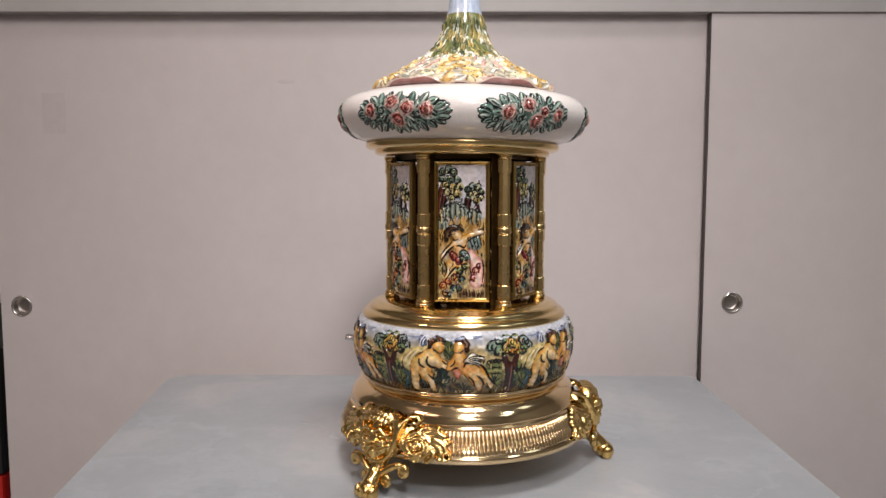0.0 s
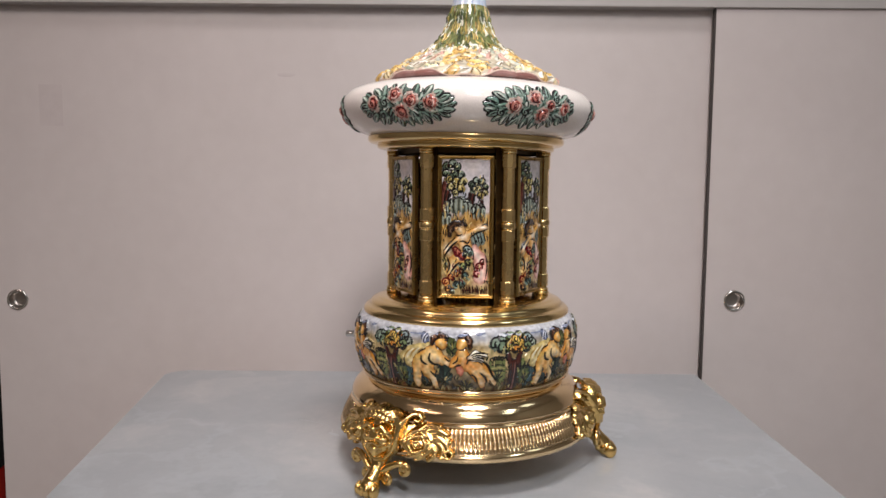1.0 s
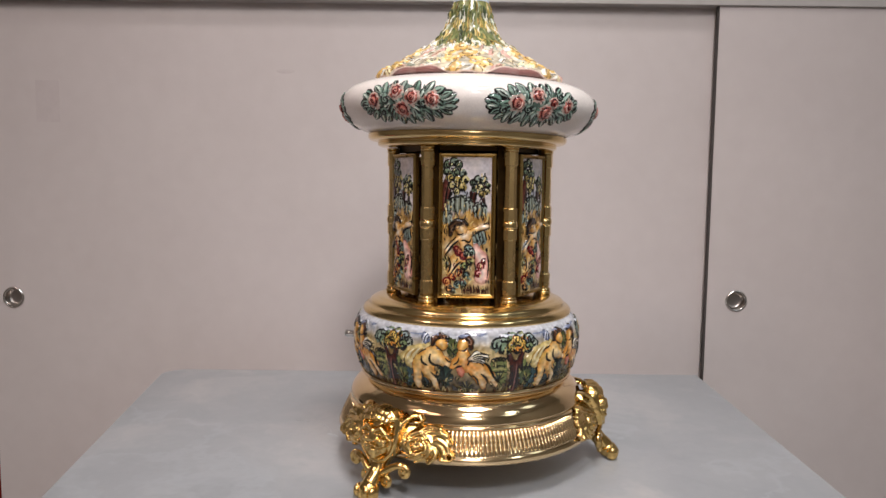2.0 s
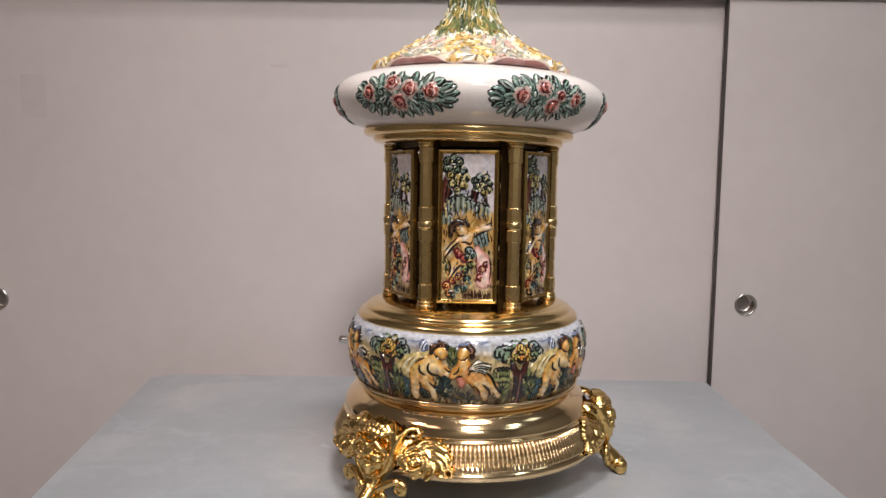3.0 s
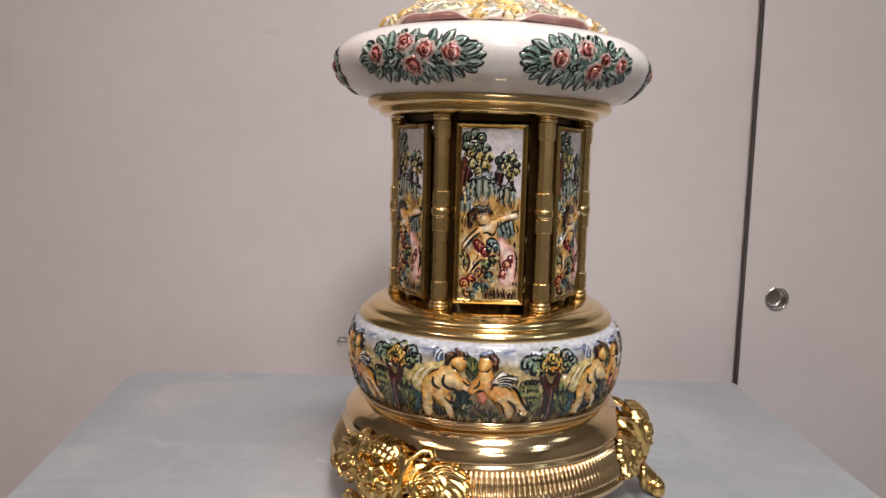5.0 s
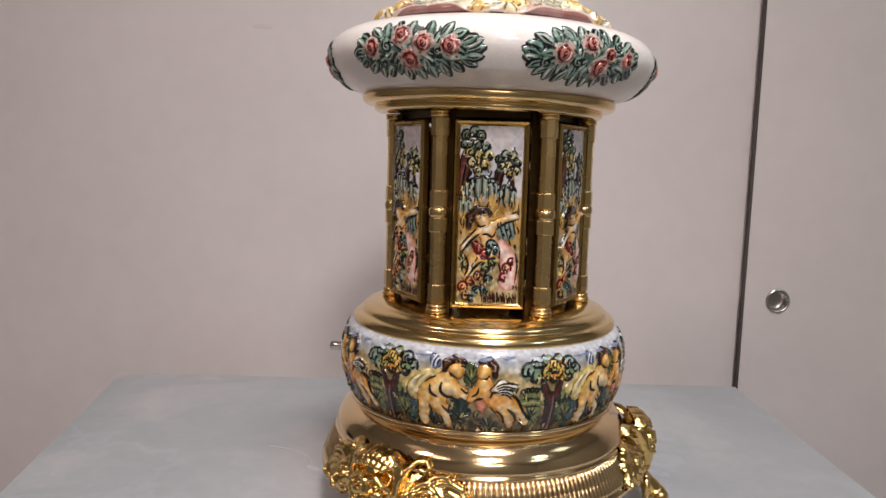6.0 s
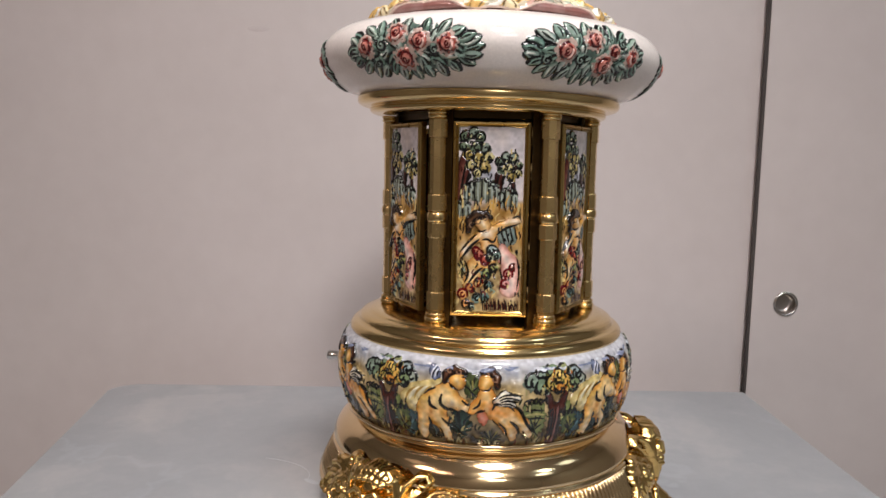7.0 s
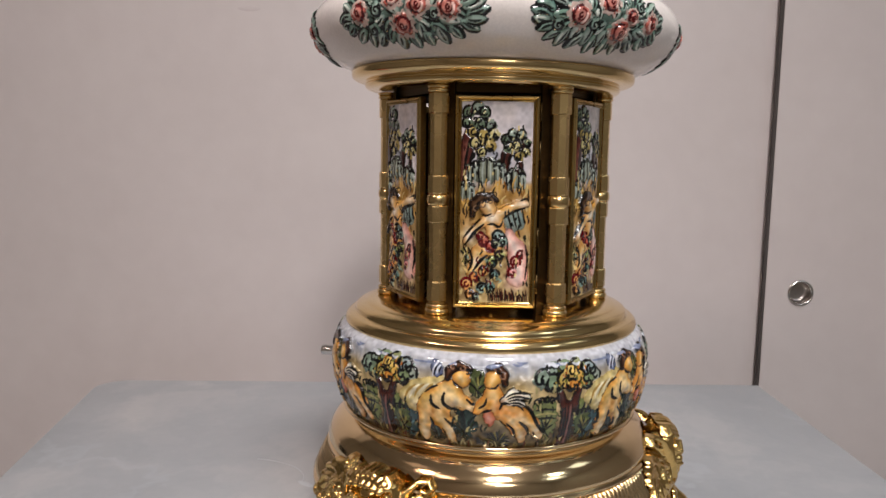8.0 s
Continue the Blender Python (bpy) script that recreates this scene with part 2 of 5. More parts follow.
arc = [(-0.1390 + 0.0426 * math.cos(t), 0.0335 + 0.0284 * math.sin(t), SLAB + 0.00005) for t in [1.3 - 1.5 * k / 16 for k in range(17)]]
part("scratch", tube_bm(arc, [0.00022 + 0.00014 * math.sin(k) for k in range(17)], 6), PALE_SCRATCH, slab, "pale curved scratch")
part("chip", lathe_bm([(0, 0.0004), (0.0016, 0.0003), (0.0026, 0.0)], 12), PALE_SCRATCH, slab, "small pale chip", m=pose(-0.0945, 0.0285, SLAB, 0, 0, 50) @ Matrix.Diagonal((0.8, 2.2, 1, 1)))
plinth = tagged(part("plinth", box_bm(-0.20, 0.20, -0.16, 0.22, -0.90, -0.0111, 0.003), WALL_PAINT, smooth=False), "plain grey plinth that carries the marble slab", "plinth")

# ---- painted relief ----
def paint_material(name, rough=(0.035, 0.09)):
    """Glazed ceramic that takes its pigments from the mesh."""
    m, nt, nd, ln, p = nodes_of(name)
    at = nd.new("ShaderNodeAttribute")
    at.attribute_name = "paint"
    n1 = noise_node(nt, 900, 3, 0.6)
    mul = nd.new("ShaderNodeMix")
    mul.data_type, mul.blend_type = "RGBA", "MULTIPLY"
    mul.inputs[0].default_value = 1.0
    tone = ramp_node(nt, n1.outputs["Fac"], [(0.3, (0.9, 0.9, 0.9)), (0.7, (1, 1, 1))])
    ln.new(at.outputs["Color"], mul.inputs[6])
    ln.new(tone.outputs["Color"], mul.inputs[7])
    ln.new(mul.outputs[2], p.inputs["Base Color"])
    n2 = noise_node(nt, 250, 2, 0.5)
    rr = nd.new("ShaderNodeMapRange")
    rr.inputs["To Min"].default_value, rr.inputs["To Max"].default_value = rough
    ln.new(n2.outputs["Fac"], rr.inputs["Value"])
    ln.new(rr.outputs["Result"], p.inputs["Roughness"])
    p.inputs["IOR"].default_value = 1.55
    bump_node(nt, n2.outputs["Fac"], 1.0, 0.00004, p)
    return m


PAINTED = paint_material("painted_glaze")
rng = np.random.RandomState(7)


def soft_noise(shape, cell, wrap=False):
    """Smooth values in 0..1 over a grid, cell: grid steps a lump; wrap: the right edge runs on into the left."""
    n, m = max(2, int(shape[0] / cell) + 2), max(2, int(shape[1] / cell) + 2)
    g = rng.rand(n, m)
    if wrap:
        g[:, -1] = g[:, 0]
    y, x = np.linspace(0, n - 1.001, shape[0]), np.linspace(0, m - 1.001, shape[1])
    yi, xi = y.astype(int), x.astype(int)
    fy, fx = (y - yi)[:, None], (x - xi)[None, :]
    fy, fx = fy * fy * (3 - 2 * fy), fx * fx * (3 - 2 * fx)
    a, b = g[yi][:, xi], g[yi][:, xi + 1]
    c, d = g[yi + 1][:, xi], g[yi + 1][:, xi + 1]
    return (a * (1 - fx) + b * fx) * (1 - fy) + (c * (1 - fx) + d * fx) * fy


INK = (0.012, 0.014, 0.016)


class Relief:
    """A sheet in millimetres, u across and v up, that carries pigment, relief and what each spot belongs to."""

    def __init__(self, u0, u1, v0, v1, step, ground, wrap=False):
        n, m = int((v1 - v0) / step) + 1, int((u1 - u0) / step) + 1
        self.u, self.v = np.meshgrid(np.linspace(u0, u1, m), np.linspace(v0, v1, n))
        self.c = np.empty((n, m, 3))
        self.c[:] = ground
        self.h, self.i = np.zeros((n, m)), np.zeros((n, m), int)
        self.wob = (soft_noise((n, m), 1.1 / step, wrap) - 0.5)
        self.grow, self.depth, self.period = 1.0, 1.0, u1 - u0 if wrap else 0.0

    def across(self, u):
        """The sheet's u, counted the short way round from u where the sheet is a closed ring."""
        if not self.period:
            return self.u
        return u + (self.u - u + self.period / 2) % self.period - self.period / 2

    def patch(self, pts, wid):
        """The rows and columns that a line through pts can touch; all columns where it may cross the ring's seam."""
        us, vs = [p[0] for p in pts], [p[1] for p in pts]
        step = self.u[0, 1] - self.u[0, 0], self.v[1, 0] - self.v[0, 0]
        i0, i1 = (int((v - self.v[0, 0]) / step[1]) + k for v, k in ((min(vs) - wid, -1), (max(vs) + wid, 3)))
        j0, j1 = (int((u - self.u[0, 0]) / step[0]) + k for u, k in ((min(us) - wid, -1), (max(us) + wid, 3)))
        if self.period and (j0 < 0 or j1 > self.u.shape[1]):
            j0, j1 = 0, self.u.shape[1]
        return slice(max(0, i0), max(0, i1)), slice(max(0, j0), max(0, j1))

    def noise(self, cell):
        return soft_noise(self.h.shape, cell, self.period > 0)

    def lay(self, inside, colour, height, pid):
        self.c[inside] = colour[inside] if isinstance(colour, np.ndarray) and colour.ndim == 3 else colour
        self.h[inside] = height[inside]
        if pid is not None:
            self.i[inside] = pid

    def blob(self, u, v, a, b, rot=0.0, col=(1, 1, 1), h=0.5, pid=None, edge=0.3, col2=None, lift=0.0, ink=INK, wob=0.35):
        x, y = self.across(u) - u, self.v - v
        t = radians(rot)
        x, y = x * math.cos(t) + y * math.sin(t), -x * math.sin(t) + y * math.cos(t)
        a, b, edge = a * self.grow, b * self.grow, edge * 1.9
        d = np.sqrt((x / a) ** 2 + (y / b) ** 2) + self.wob * wob
        ins = d < 1
        dist = (1 - d) * min(a, b)
        c = np.empty_like(self.c)
        k = np.clip(1 - d, 0, 1)[..., None]
        c[:] = np.array(col) * (1 - k) + np.array(col if col2 is None else col2) * k
        c[dist < edge] = ink
        self.lay(ins, c, lift + h * np.sqrt(np.clip(1 - d * d, 0, 1)), pid)

    def leaf(self, u, v, length, wid, rot, col, h=0.5, pid=None, edge=0.22, col2=None, veins=True, lift=0.0):
        x, y = self.u - u, self.v - v
        t = radians(rot)
        x, y = (x * math.cos(t) + y * math.sin(t)) / length, -x * math.sin(t) + y * math.cos(t)
        ins = (x > 0) & (x < 1)
        w = wid * np.clip(np.sin(np.pi * np.clip(x, 0, 1) ** 0.85), 0, 1) ** 0.65 * (1 + self.wob * 0.3)
        dist = w - np.abs(y)
        ins &= dist > 0
        k = np.clip(dist / wid, 0, 1)[..., None]
        c = np.array(col) * (1 - k) + np.array(col if col2 is None else col2) * k
        c[dist < edge] = INK
        if veins:
            c[(np.abs(y) < 0.13) & (x > 0.15) & (x < 0.8)] = np.array(col) * 0.25
        self.lay(ins, c, lift + h * np.sqrt(np.clip(dist / wid, 0, 1)), pid)

    def stroke(self, pts, wid, col=INK, h=0.0, pid=None):
        box = self.patch(pts, wid)
        across, v = self.across(pts[0][0])[box], self.v[box]
        near = np.full(v.shape, 1e9)
        for (u0, v0), (u1, v1) in zip(pts, pts[1:]):
            ll = max(1e-6, (u1 - u0) ** 2 + (v1 - v0) ** 2)
            t = np.clip(((across - u0) * (u1 - u0) + (v - v0) * (v1 - v0)) / ll, 0, 1)
            near = np.minimum(near, np.hypot(across - u0 - t * (u1 - u0), v - v0 - t * (v1 - v0)))
        ins = near < wid
        self.c[box][ins] = col
        self.h[box][ins] += h * np.sqrt(np.clip(1 - (near[ins] / wid) ** 2, 0, 1))
        if pid is not None:
            self.i[box][ins] = pid

    def brush(self, pts, wid, col=INK, h=0.0, pid=None, blunt=0.25):
        """A painted line through pts, full in its middle and thin at both ends."""
        pts = smooth_profile(pts, 6) if len(pts) > 2 else [tuple(a + (b - a) * k / 5 for a, b in zip(pts[0], pts[1])) for k in range(6)]
        box, n = self.patch(pts, wid), len(pts) - 1
        across, v = self.across(pts[0][0])[box], self.v[box]
        deep = np.full(v.shape, -1e9)
        for k, ((u0, v0), (u1, v1)) in enumerate(zip(pts, pts[1:])):
            ll = max(1e-6, (u1 - u0) ** 2 + (v1 - v0) ** 2)
            t = np.clip(((across - u0) * (u1 - u0) + (v - v0) * (v1 - v0)) / ll, 0, 1)
            w = wid * (blunt + (1 - blunt) * np.sin(np.pi * np.clip((k + t) / n, 0, 1)) ** 0.7)
            deep = np.maximum(deep, w - np.hypot(across - u0 - t * (u1 - u0), v - v0 - t * (v1 - v0)))
        ins = deep > 0
        self.c[box][ins] = col
        self.h[box][ins] += h * np.sqrt(np.clip(deep[ins] / wid, 0, 1))
        if pid is not None:
            self.i[box][ins] = pid

    def fern(self, u, v, count, length, spread, cols, wid=0.5, h=0.25, pid=None, lean=0.0):
        """Blades that fan out from one root, ink between them."""
        for k in range(count):
            q = (k + rng.uniform(0.2, 0.8)) / count - 0.5
            a, le = radians(90 + lean + spread * q), length * rng.uniform(0.75, 1.1) * (1 - 0.5 * abs(q))
            bend = 0.25 * le * q * 2
            tip = (u + le * math.cos(a) - bend * 0.4, v + le * math.sin(a) - abs(bend))
            mid = (u + 0.5 * le * math.cos(a) * 0.9, v + 0.58 * le * math.sin(a))
            self.brush([(u + q * length * 0.5, v), mid, tip], wid * rng.uniform(0.8, 1.25), cols[k % len(cols)], h, pid)

    def puff(self, u, v, r, fill, pid=None, h=0.6, ink=INK, wid=0.42, lift=0.3):
        """One lobe of a painted crown: a pale pad with an ink loop and a coil."""
        self.blob(u, v, r, r * 0.9, 0, fill, h, pid, 0.0, tuple(min(1, 1.25 * q) for q in fill), lift=lift, wob=0.5)
        a = rng.uniform(-40, 140)
        self.curl(u, v, r * 0.92, a, rng.uniform(200, 300), wid, ink, -0.1, 0.15, pid)
        self.curl(u + 0.1 * r, v - 0.1 * r, r * 0.45, a + 120, 240, wid * 0.8, ink, -0.1, 0.4, pid)

    def curl(self, u, v, r, turn=0.0, span=300, wid=0.2, col=INK, h=0.0, shrink=0.55, pid=None):
        pts = []
        for k in range(11):
            a, q = radians(turn + span * k / 10), r * (1 - shrink * k / 10)
            pts.append((u + q * math.cos(a), v + q * math.sin(a)))
        self.stroke(pts, wid, col, h, pid)

    def near(self, chains, blend=1.0):
        """Distance inside (below 0) of rounded limbs, each a chain of (u, v, radius), melted together."""
        out = np.full(self.h.shape, 50.0)
        for chain in chains:
            pairs = list(zip(chain, chain[1:])) or [(chain[0], chain[0])]
            across = self.across(chain[0][0])
            for (u0, v0, r0), (u1, v1, r1) in pairs:
                ll = max(1e-6, (u1 - u0) ** 2 + (v1 - v0) ** 2)
                t = np.clip(((across - u0) * (u1 - u0) + (self.v - v0) * (v1 - v0)) / ll, 0, 1)
                d = np.hypot(across - u0 - t * (u1 - u0), self.v - v0 - t * (v1 - v0)) - (r0 + t * (r1 - r0))
                k = np.clip(0.5 + 0.5 * (d - out) / blend, 0, 1)
                out = d * (1 - k) + out * k - blend * k * (1 - k)
        return out

    def mass(self, chains, col, mid, top, h, pid=None, edge=0.4, lift=0.4, ink=INK, full=3.6, blend=1.0):
        d = self.near(chains, blend) + self.wob * 0.5
        k = np.clip(-d / full, 0, 1)[..., None]
        c = np.where(k < 0.5, np.array(col) * (1 - 2 * k) + np.array(mid) * 2 * k, np.array(mid) * (2 - 2 * k) + np.array(top) * (2 * k - 1))
        c = c * (0.78 + 0.4 * self.noise(7))[..., None]
        c = np.where((-d < edge * (0.1 + 1.5 * self.noise(9)))[..., None], np.array(ink) * np.ones(3), c)
        self.lay(d < 0, c, lift + h * np.sqrt(np.clip(1 - (1 - k[..., 0]) ** 2, 0, 1)), pid)

    def wash(self, u, v, a, b, col, amount=0.8, pid=None):
        k = amount * np.exp(-((self.across(u) - u) / a) ** 2 - ((self.v - v) / b) ** 2)
        k = np.clip(k * (0.5 + self.noise(6)), 0, 1) * (self.c.max(axis=2) > 0.12)
        if pid is not None:
            k = k * (self.i == pid)
        self.c = self.c * (1 - k[..., None]) + np.array(col) * k[..., None]

    def ridge(self, chain, h, lift, pid=1):
        """Rounded bead that stands over what lies there already."""
        for (u0, v0, r0), (u1, v1, r1) in zip(chain, chain[1:]):
            ll = max(1e-6, (u1 - u0) ** 2 + (v1 - v0) ** 2)
            t = np.clip(((self.u - u0) * (u1 - u0) + (self.v - v0) * (v1 - v0)) / ll, 0, 1)
            q = np.hypot(self.u - u0 - t * (u1 - u0), self.v - v0 - t * (v1 - v0)) / (r0 + t * (r1 - r0))
            ins = q < 1
            self.h = np.where(ins, np.maximum(self.h, lift + h * np.sqrt(np.clip(1 - q * q, 0, 1))), self.h)
            self.i[ins] = pid

    def swell(self, u, v, a, b, rot, h, lift, pid=1):
        x, y = self.u - u, self.v - v
        t = radians(rot)
        q = np.hypot((x * math.cos(t) + y * math.sin(t)) / a, (-x * math.sin(t) + y * math.cos(t)) / b)
        ins = q < 1
        self.h = np.where(ins, np.maximum(self.h, lift + h * np.sqrt(np.clip(1 - q * q, 0, 1))), self.h)
        self.i[ins] = pid

    def meshes(self, name, where, wanted, soft=1):
        """One mesh for each part number wanted; where(u, v, h) gives metres."""
        h = self.h.copy()
        for _ in range(soft):
            p = np.pad(h, 1, mode="edge")
            h = (p[1:-1, 1:-1] * 4 + p[:-2, 1:-1] + p[2:, 1:-1] + p[1:-1, :-2] + p[1:-1, 2:]) / 8
        xyz = np.stack(where(self.u, self.v, h), -1).reshape(-1, 3)
        n, m = self.h.shape
        idx = np.arange(n * m).reshape(n, m)
        quads = np.stack([idx[:-1, :-1], idx[:-1, 1:], idx[1:, 1:], idx[1:, :-1]], -1).reshape(-1, 4)
        owner = self.i[:-1, :-1].reshape(-1)
        rgb = np.concatenate([np.clip(self.c.reshape(-1, 3), 0, 1) ** self.depth, np.ones((n * m, 1))], 1)
        out = {}
        for pid in wanted:
            q = quads[owner == pid]
            if not len(q):
                continue
            used, back = np.unique(q, return_inverse=True)
            me = bpy.data.meshes.new(name)
            me.from_pydata(xyz[used].tolist(), [], back.reshape(-1, 4).tolist())
            col = me.color_attributes.new("paint", "FLOAT_COLOR", "POINT")
            col.data.foreach_set("color", rgb[used].reshape(-1).astype(np.float32))
            me.polygons.foreach_set("use_smooth", np.ones(len(q), bool))
            me.materials.append(PAINTED)
            out[pid] = me
        return out


class Turned:
    """A turned surface: its profile by arc length in millimetres."""

    def __init__(self, pts, n=8):
        p = np.array(smooth_profile(pts, n)) * 1000
        self.r, self.z = p[:, 0], p[:, 1]
        self.s = np.concatenate([[0], np.cumsum(np.hypot(np.diff(self.r), np.diff(self.z)))])
        self.nr, self.nz = np.gradient(self.z, self.s), -np.gradient(self.r, self.s)

    def at_z(self, z):
        return float(np.interp(z, self.z, self.s))

    def where(self, ref, az0=0.0):
        """Maps (u, v, h) with u measured along a circle of radius ref."""
        def go(u, v, h):
            r = np.interp(v, self.s, self.r) + h * np.interp(v, self.s, self.nr)
            z = np.interp(v, self.s, self.z) + h * np.interp(v, self.s, self.nz)
            a = u / ref + radians(az0)
            return r * np.sin(a) / 1000, -r * np.cos(a) / 1000, z / 1000
        return go




def grown(name, relief, surf, ref, az0, kinds, ground_name, parent, count=6, ground_label="", seat=None):
    """Turns a relief into a body sheet and its pieces, repeated round the axis."""
    pids = [0] + list(kinds)
    made = relief.meshes(name, surf.where(ref, az0), pids)
    body = None
    for k in range(count):
        turn = pose(0, 0, 0, 0, 0, 360 / count * k)
        if seat is not None:
            turn = seat @ turn
        body = place(ground_name, made[0], parent, ground_label, turn)
        for pid, kind in kinds.items():
            if pid in made:
                place(kind, made[pid], body)


# ---- the music box ----
music_box = thing("music_box", "gilt carousel music box with painted ceramic bands and closed doors", "music box")
BASE = [(0.0, 0.0320), (0.060, 0.0320), (0.0815, 0.0322), (0.0838, 0.0332), (0.0848, 0.0352), (0.0845, 0.0372), (0.0834, 0.0378)]
SHOULDER = [(0.0768, 0.0512), (0.0776, 0.0518), (0.0776, 0.0528), (0.0766, 0.0536), (0.0771, 0.0546), (0.0768, 0.0568), (0.0757, 0.0597), (0.0737, 0.0625), (0.0710, 0.0648), (0.0684, 0.0664), (0.0668, 0.0676), (0.0672, 0.0686), (0.0690, 0.0692), (0.0700, 0.0702), (0.0700, 0.0714), (0.0688, 0.0720), (0.0660, 0.0722)]
base = part("base", lathe_bm(BASE + smooth_profile(SHOULDER, 4) + [(0.0, 0.0722)], 192), CHAMPAGNE, music_box, "polished champagne gilt base")

# leaning ribs round the foot of the base
bm = bmesh.new()
rows = []
for t, k in ((0.0, 0.3), (0.06, 0.8), (0.2, 1.0), (0.47, 1.0), (0.5, 0.93), (0.53, 1.0), (0.8, 1.0), (0.94, 0.8), (1.0, 0.3)):
    r, z = 0.0832 - 0.0064 * t - 0.0004, 0.0378 + 0.0134 * t
    w = 0.00128 * r / 0.0832
    rows.append([bm.verts.new((w * math.cos(a), -r - 0.0014 * math.sin(a) * k, z + 0.0006 * math.sin(a) * k)) for a in (math.pi, 2.4, 1.57, 0.74, 0.0)])
for a, b in zip(rows, rows[1:]):
    for k in range(4):
        bm.faces.new((a[k], a[k + 1], b[k + 1], b[k]))
for f in bm.faces:
    f.normal_update()
    if f.normal.y > 0:
        f.normal_flip()
first = part("rib", bm, CHAMPAGNE, base)
for k in range(1, 200):
    place("rib", first.data, base, m=pose(0, 0, 0, 0, 0, 360 / 200 * k))

# ---- painted frieze: a tree and a pair of figures, six times round ----
FRIEZE = Turned([(0.0688, 0.0720), (0.0710, 0.0775), (0.0730, 0.0850), (0.0739, 0.0930), (0.0734, 0.1010), (0.0712, 0.1075), (0.0670, 0.1108)])


def frieze_relief():
    f = Relief(-34.2, 43.29, 0, FRIEZE.s[-1], 0.27, (0.55, 0.50, 0.40), wrap=True)
    Z = FRIEZE.at_z
    f.depth = 1.42
    n, m = f.h.shape
    hz = np.interp(f.v, FRIEZE.s, FRIEZE.z)
    n1, n2, n3 = f.noise(20), f.noise(9), f.noise(14)
    sky = np.array((0.62, 0.60, 0.56)) + (n1[..., None] - 0.5) * np.array((0.30, 0.26, 0.16))
    mid = np.array((0.58, 0.47, 0.28)) + (n3[..., None] - 0.5) * np.array((0.62, 0.54, 0.38))
    low = np.array((0.19, 0.15, 0.09)) + (n2[..., None] - 0.5) * np.array((0.30, 0.24, 0.14))
    a = np.clip((hz - 77.5) / 9 + (n1 - 0.5) * 1.1, 0, 1)[..., None]
    b = np.clip((hz - 97.5) / 6 + (n3 - 0.5) * 0.9, 0, 1)[..., None]
    f.c[:] = (low * (1 - a) + mid * a) * (1 - b) + sky * b
    blue = np.clip((hz - 100) / 5, 0, 1) * np.clip((n1 - 0.30) / 0.4, 0, 1) * 0.7
    f.c[:] = f.c * (1 - blue[..., None]) + np.array((0.38, 0.42, 0.52)) * blue[..., None]
    rim = np.clip((hz - 104.5) / 4.0, 0, 1)[..., None] * 0.9
    f.c[:] = f.c * (1 - rim) + (np.array((0.66, 0.67, 0.71)) + (n1[..., None] - 0.5) * 0.12) * rim
    flesh, glow, pale = (0.62, 0.32, 0.085), (0.82, 0.54, 0.20), (0.90, 0.74, 0.48)
    umber, hair, white = (0.10, 0.045, 0.02), (0.035, 0.018, 0.012), (0.90, 0.82, 0.66)
    green, teal, moss, olive = (0.13, 0.18, 0.10), (0.08, 0.13, 0.14), (0.24, 0.27, 0.13), (0.40, 0.37, 0.16)

    def shrub(u, z, a, b, fill, count=9, lean=0.0):
        """A clipped bush: a soft green pad under a fan of ink and pale blades."""
        f.blob(u, Z(z), a, b, 0, fill, 0.5, 4, 0.08, tuple(min(1, 1.7 * q) for q in fill), wob=0.6)
        f.fern(u, Z(z) - 0.85 * b, count, 1.7 * b, 75, ((0.02, 0.03, 0.03), tuple(min(1, 2.4 * q) for q in fill), (0.02, 0.03, 0.03), tuple(0.8 * q for q in fill)), 0.5, 0.25, 4, lean)

    # bushes and shade behind
    shrub(-28.5, 81.0, 5.0, 8.0, teal, 11, 14)
    shrub(-33.5, 86.0, 3.0, 6.5, moss, 6)
    shrub(-15.4, 78.6, 4.4, 6.0, (0.05, 0.075, 0.075), 9)
    f.blob(0.6, Z(99.4), 3.2, 6.0, 0, (0.10, 0.12, 0.06), 0.5, 4, 0.1, (0.22, 0.25, 0.12))
    f.fern(0.6, Z(94), 7, 10.5, 40, (INK, moss, INK, olive), 0.45, 0.2, 4)
    # clipped hedge beside the tree: arches of ink over green, with a crossbar
    f.blob(28.4, Z(84.4), 5.4, 9.4, 0, moss, 0.6, 4, 0.1, (0.38, 0.40, 0.20), wob=0.5)
    for k in range(5):
        f.curl(24.6 + 1.9 * k, Z(91.4 + 0.8 * math.sin(0.8 * k)), 1.5, -10, 200, 0.48, INK, 0.1, 0.1, 4)
    f.fern(28.4, Z(75.5), 9, 13.5, 38, (INK, olive, (0.05, 0.08, 0.06), (0.46, 0.46, 0.26)), 0.5, 0.2, 4)
    for z, col in ((88.4, INK), (86.6, (0.52, 0.48, 0.24)), (84.8, (0.04, 0.05, 0.04))):
        f.brush([(24.0, Z(z - 0.4)), (28.0, Z(z + 0.3)), (32.8, Z(z - 0.3))], 0.5, col, 0.1, 4)
    f.blob(46.0, Z(81.5), 3.7, 6.4, 0, green, 0.6, 4, 0.1, (0.34, 0.35, 0.18))
    for k in range(3):
        f.curl(43.8 + 2.1 * k, Z(85.6), 1.5, -10, 200, 0.42, INK, 0.1, 0.1, 4)
    f.fern(46.0, Z(75.5), 7, 10.5, 34, (INK, olive, (0.05, 0.07, 0.05)), 0.45, 0.2, 4)
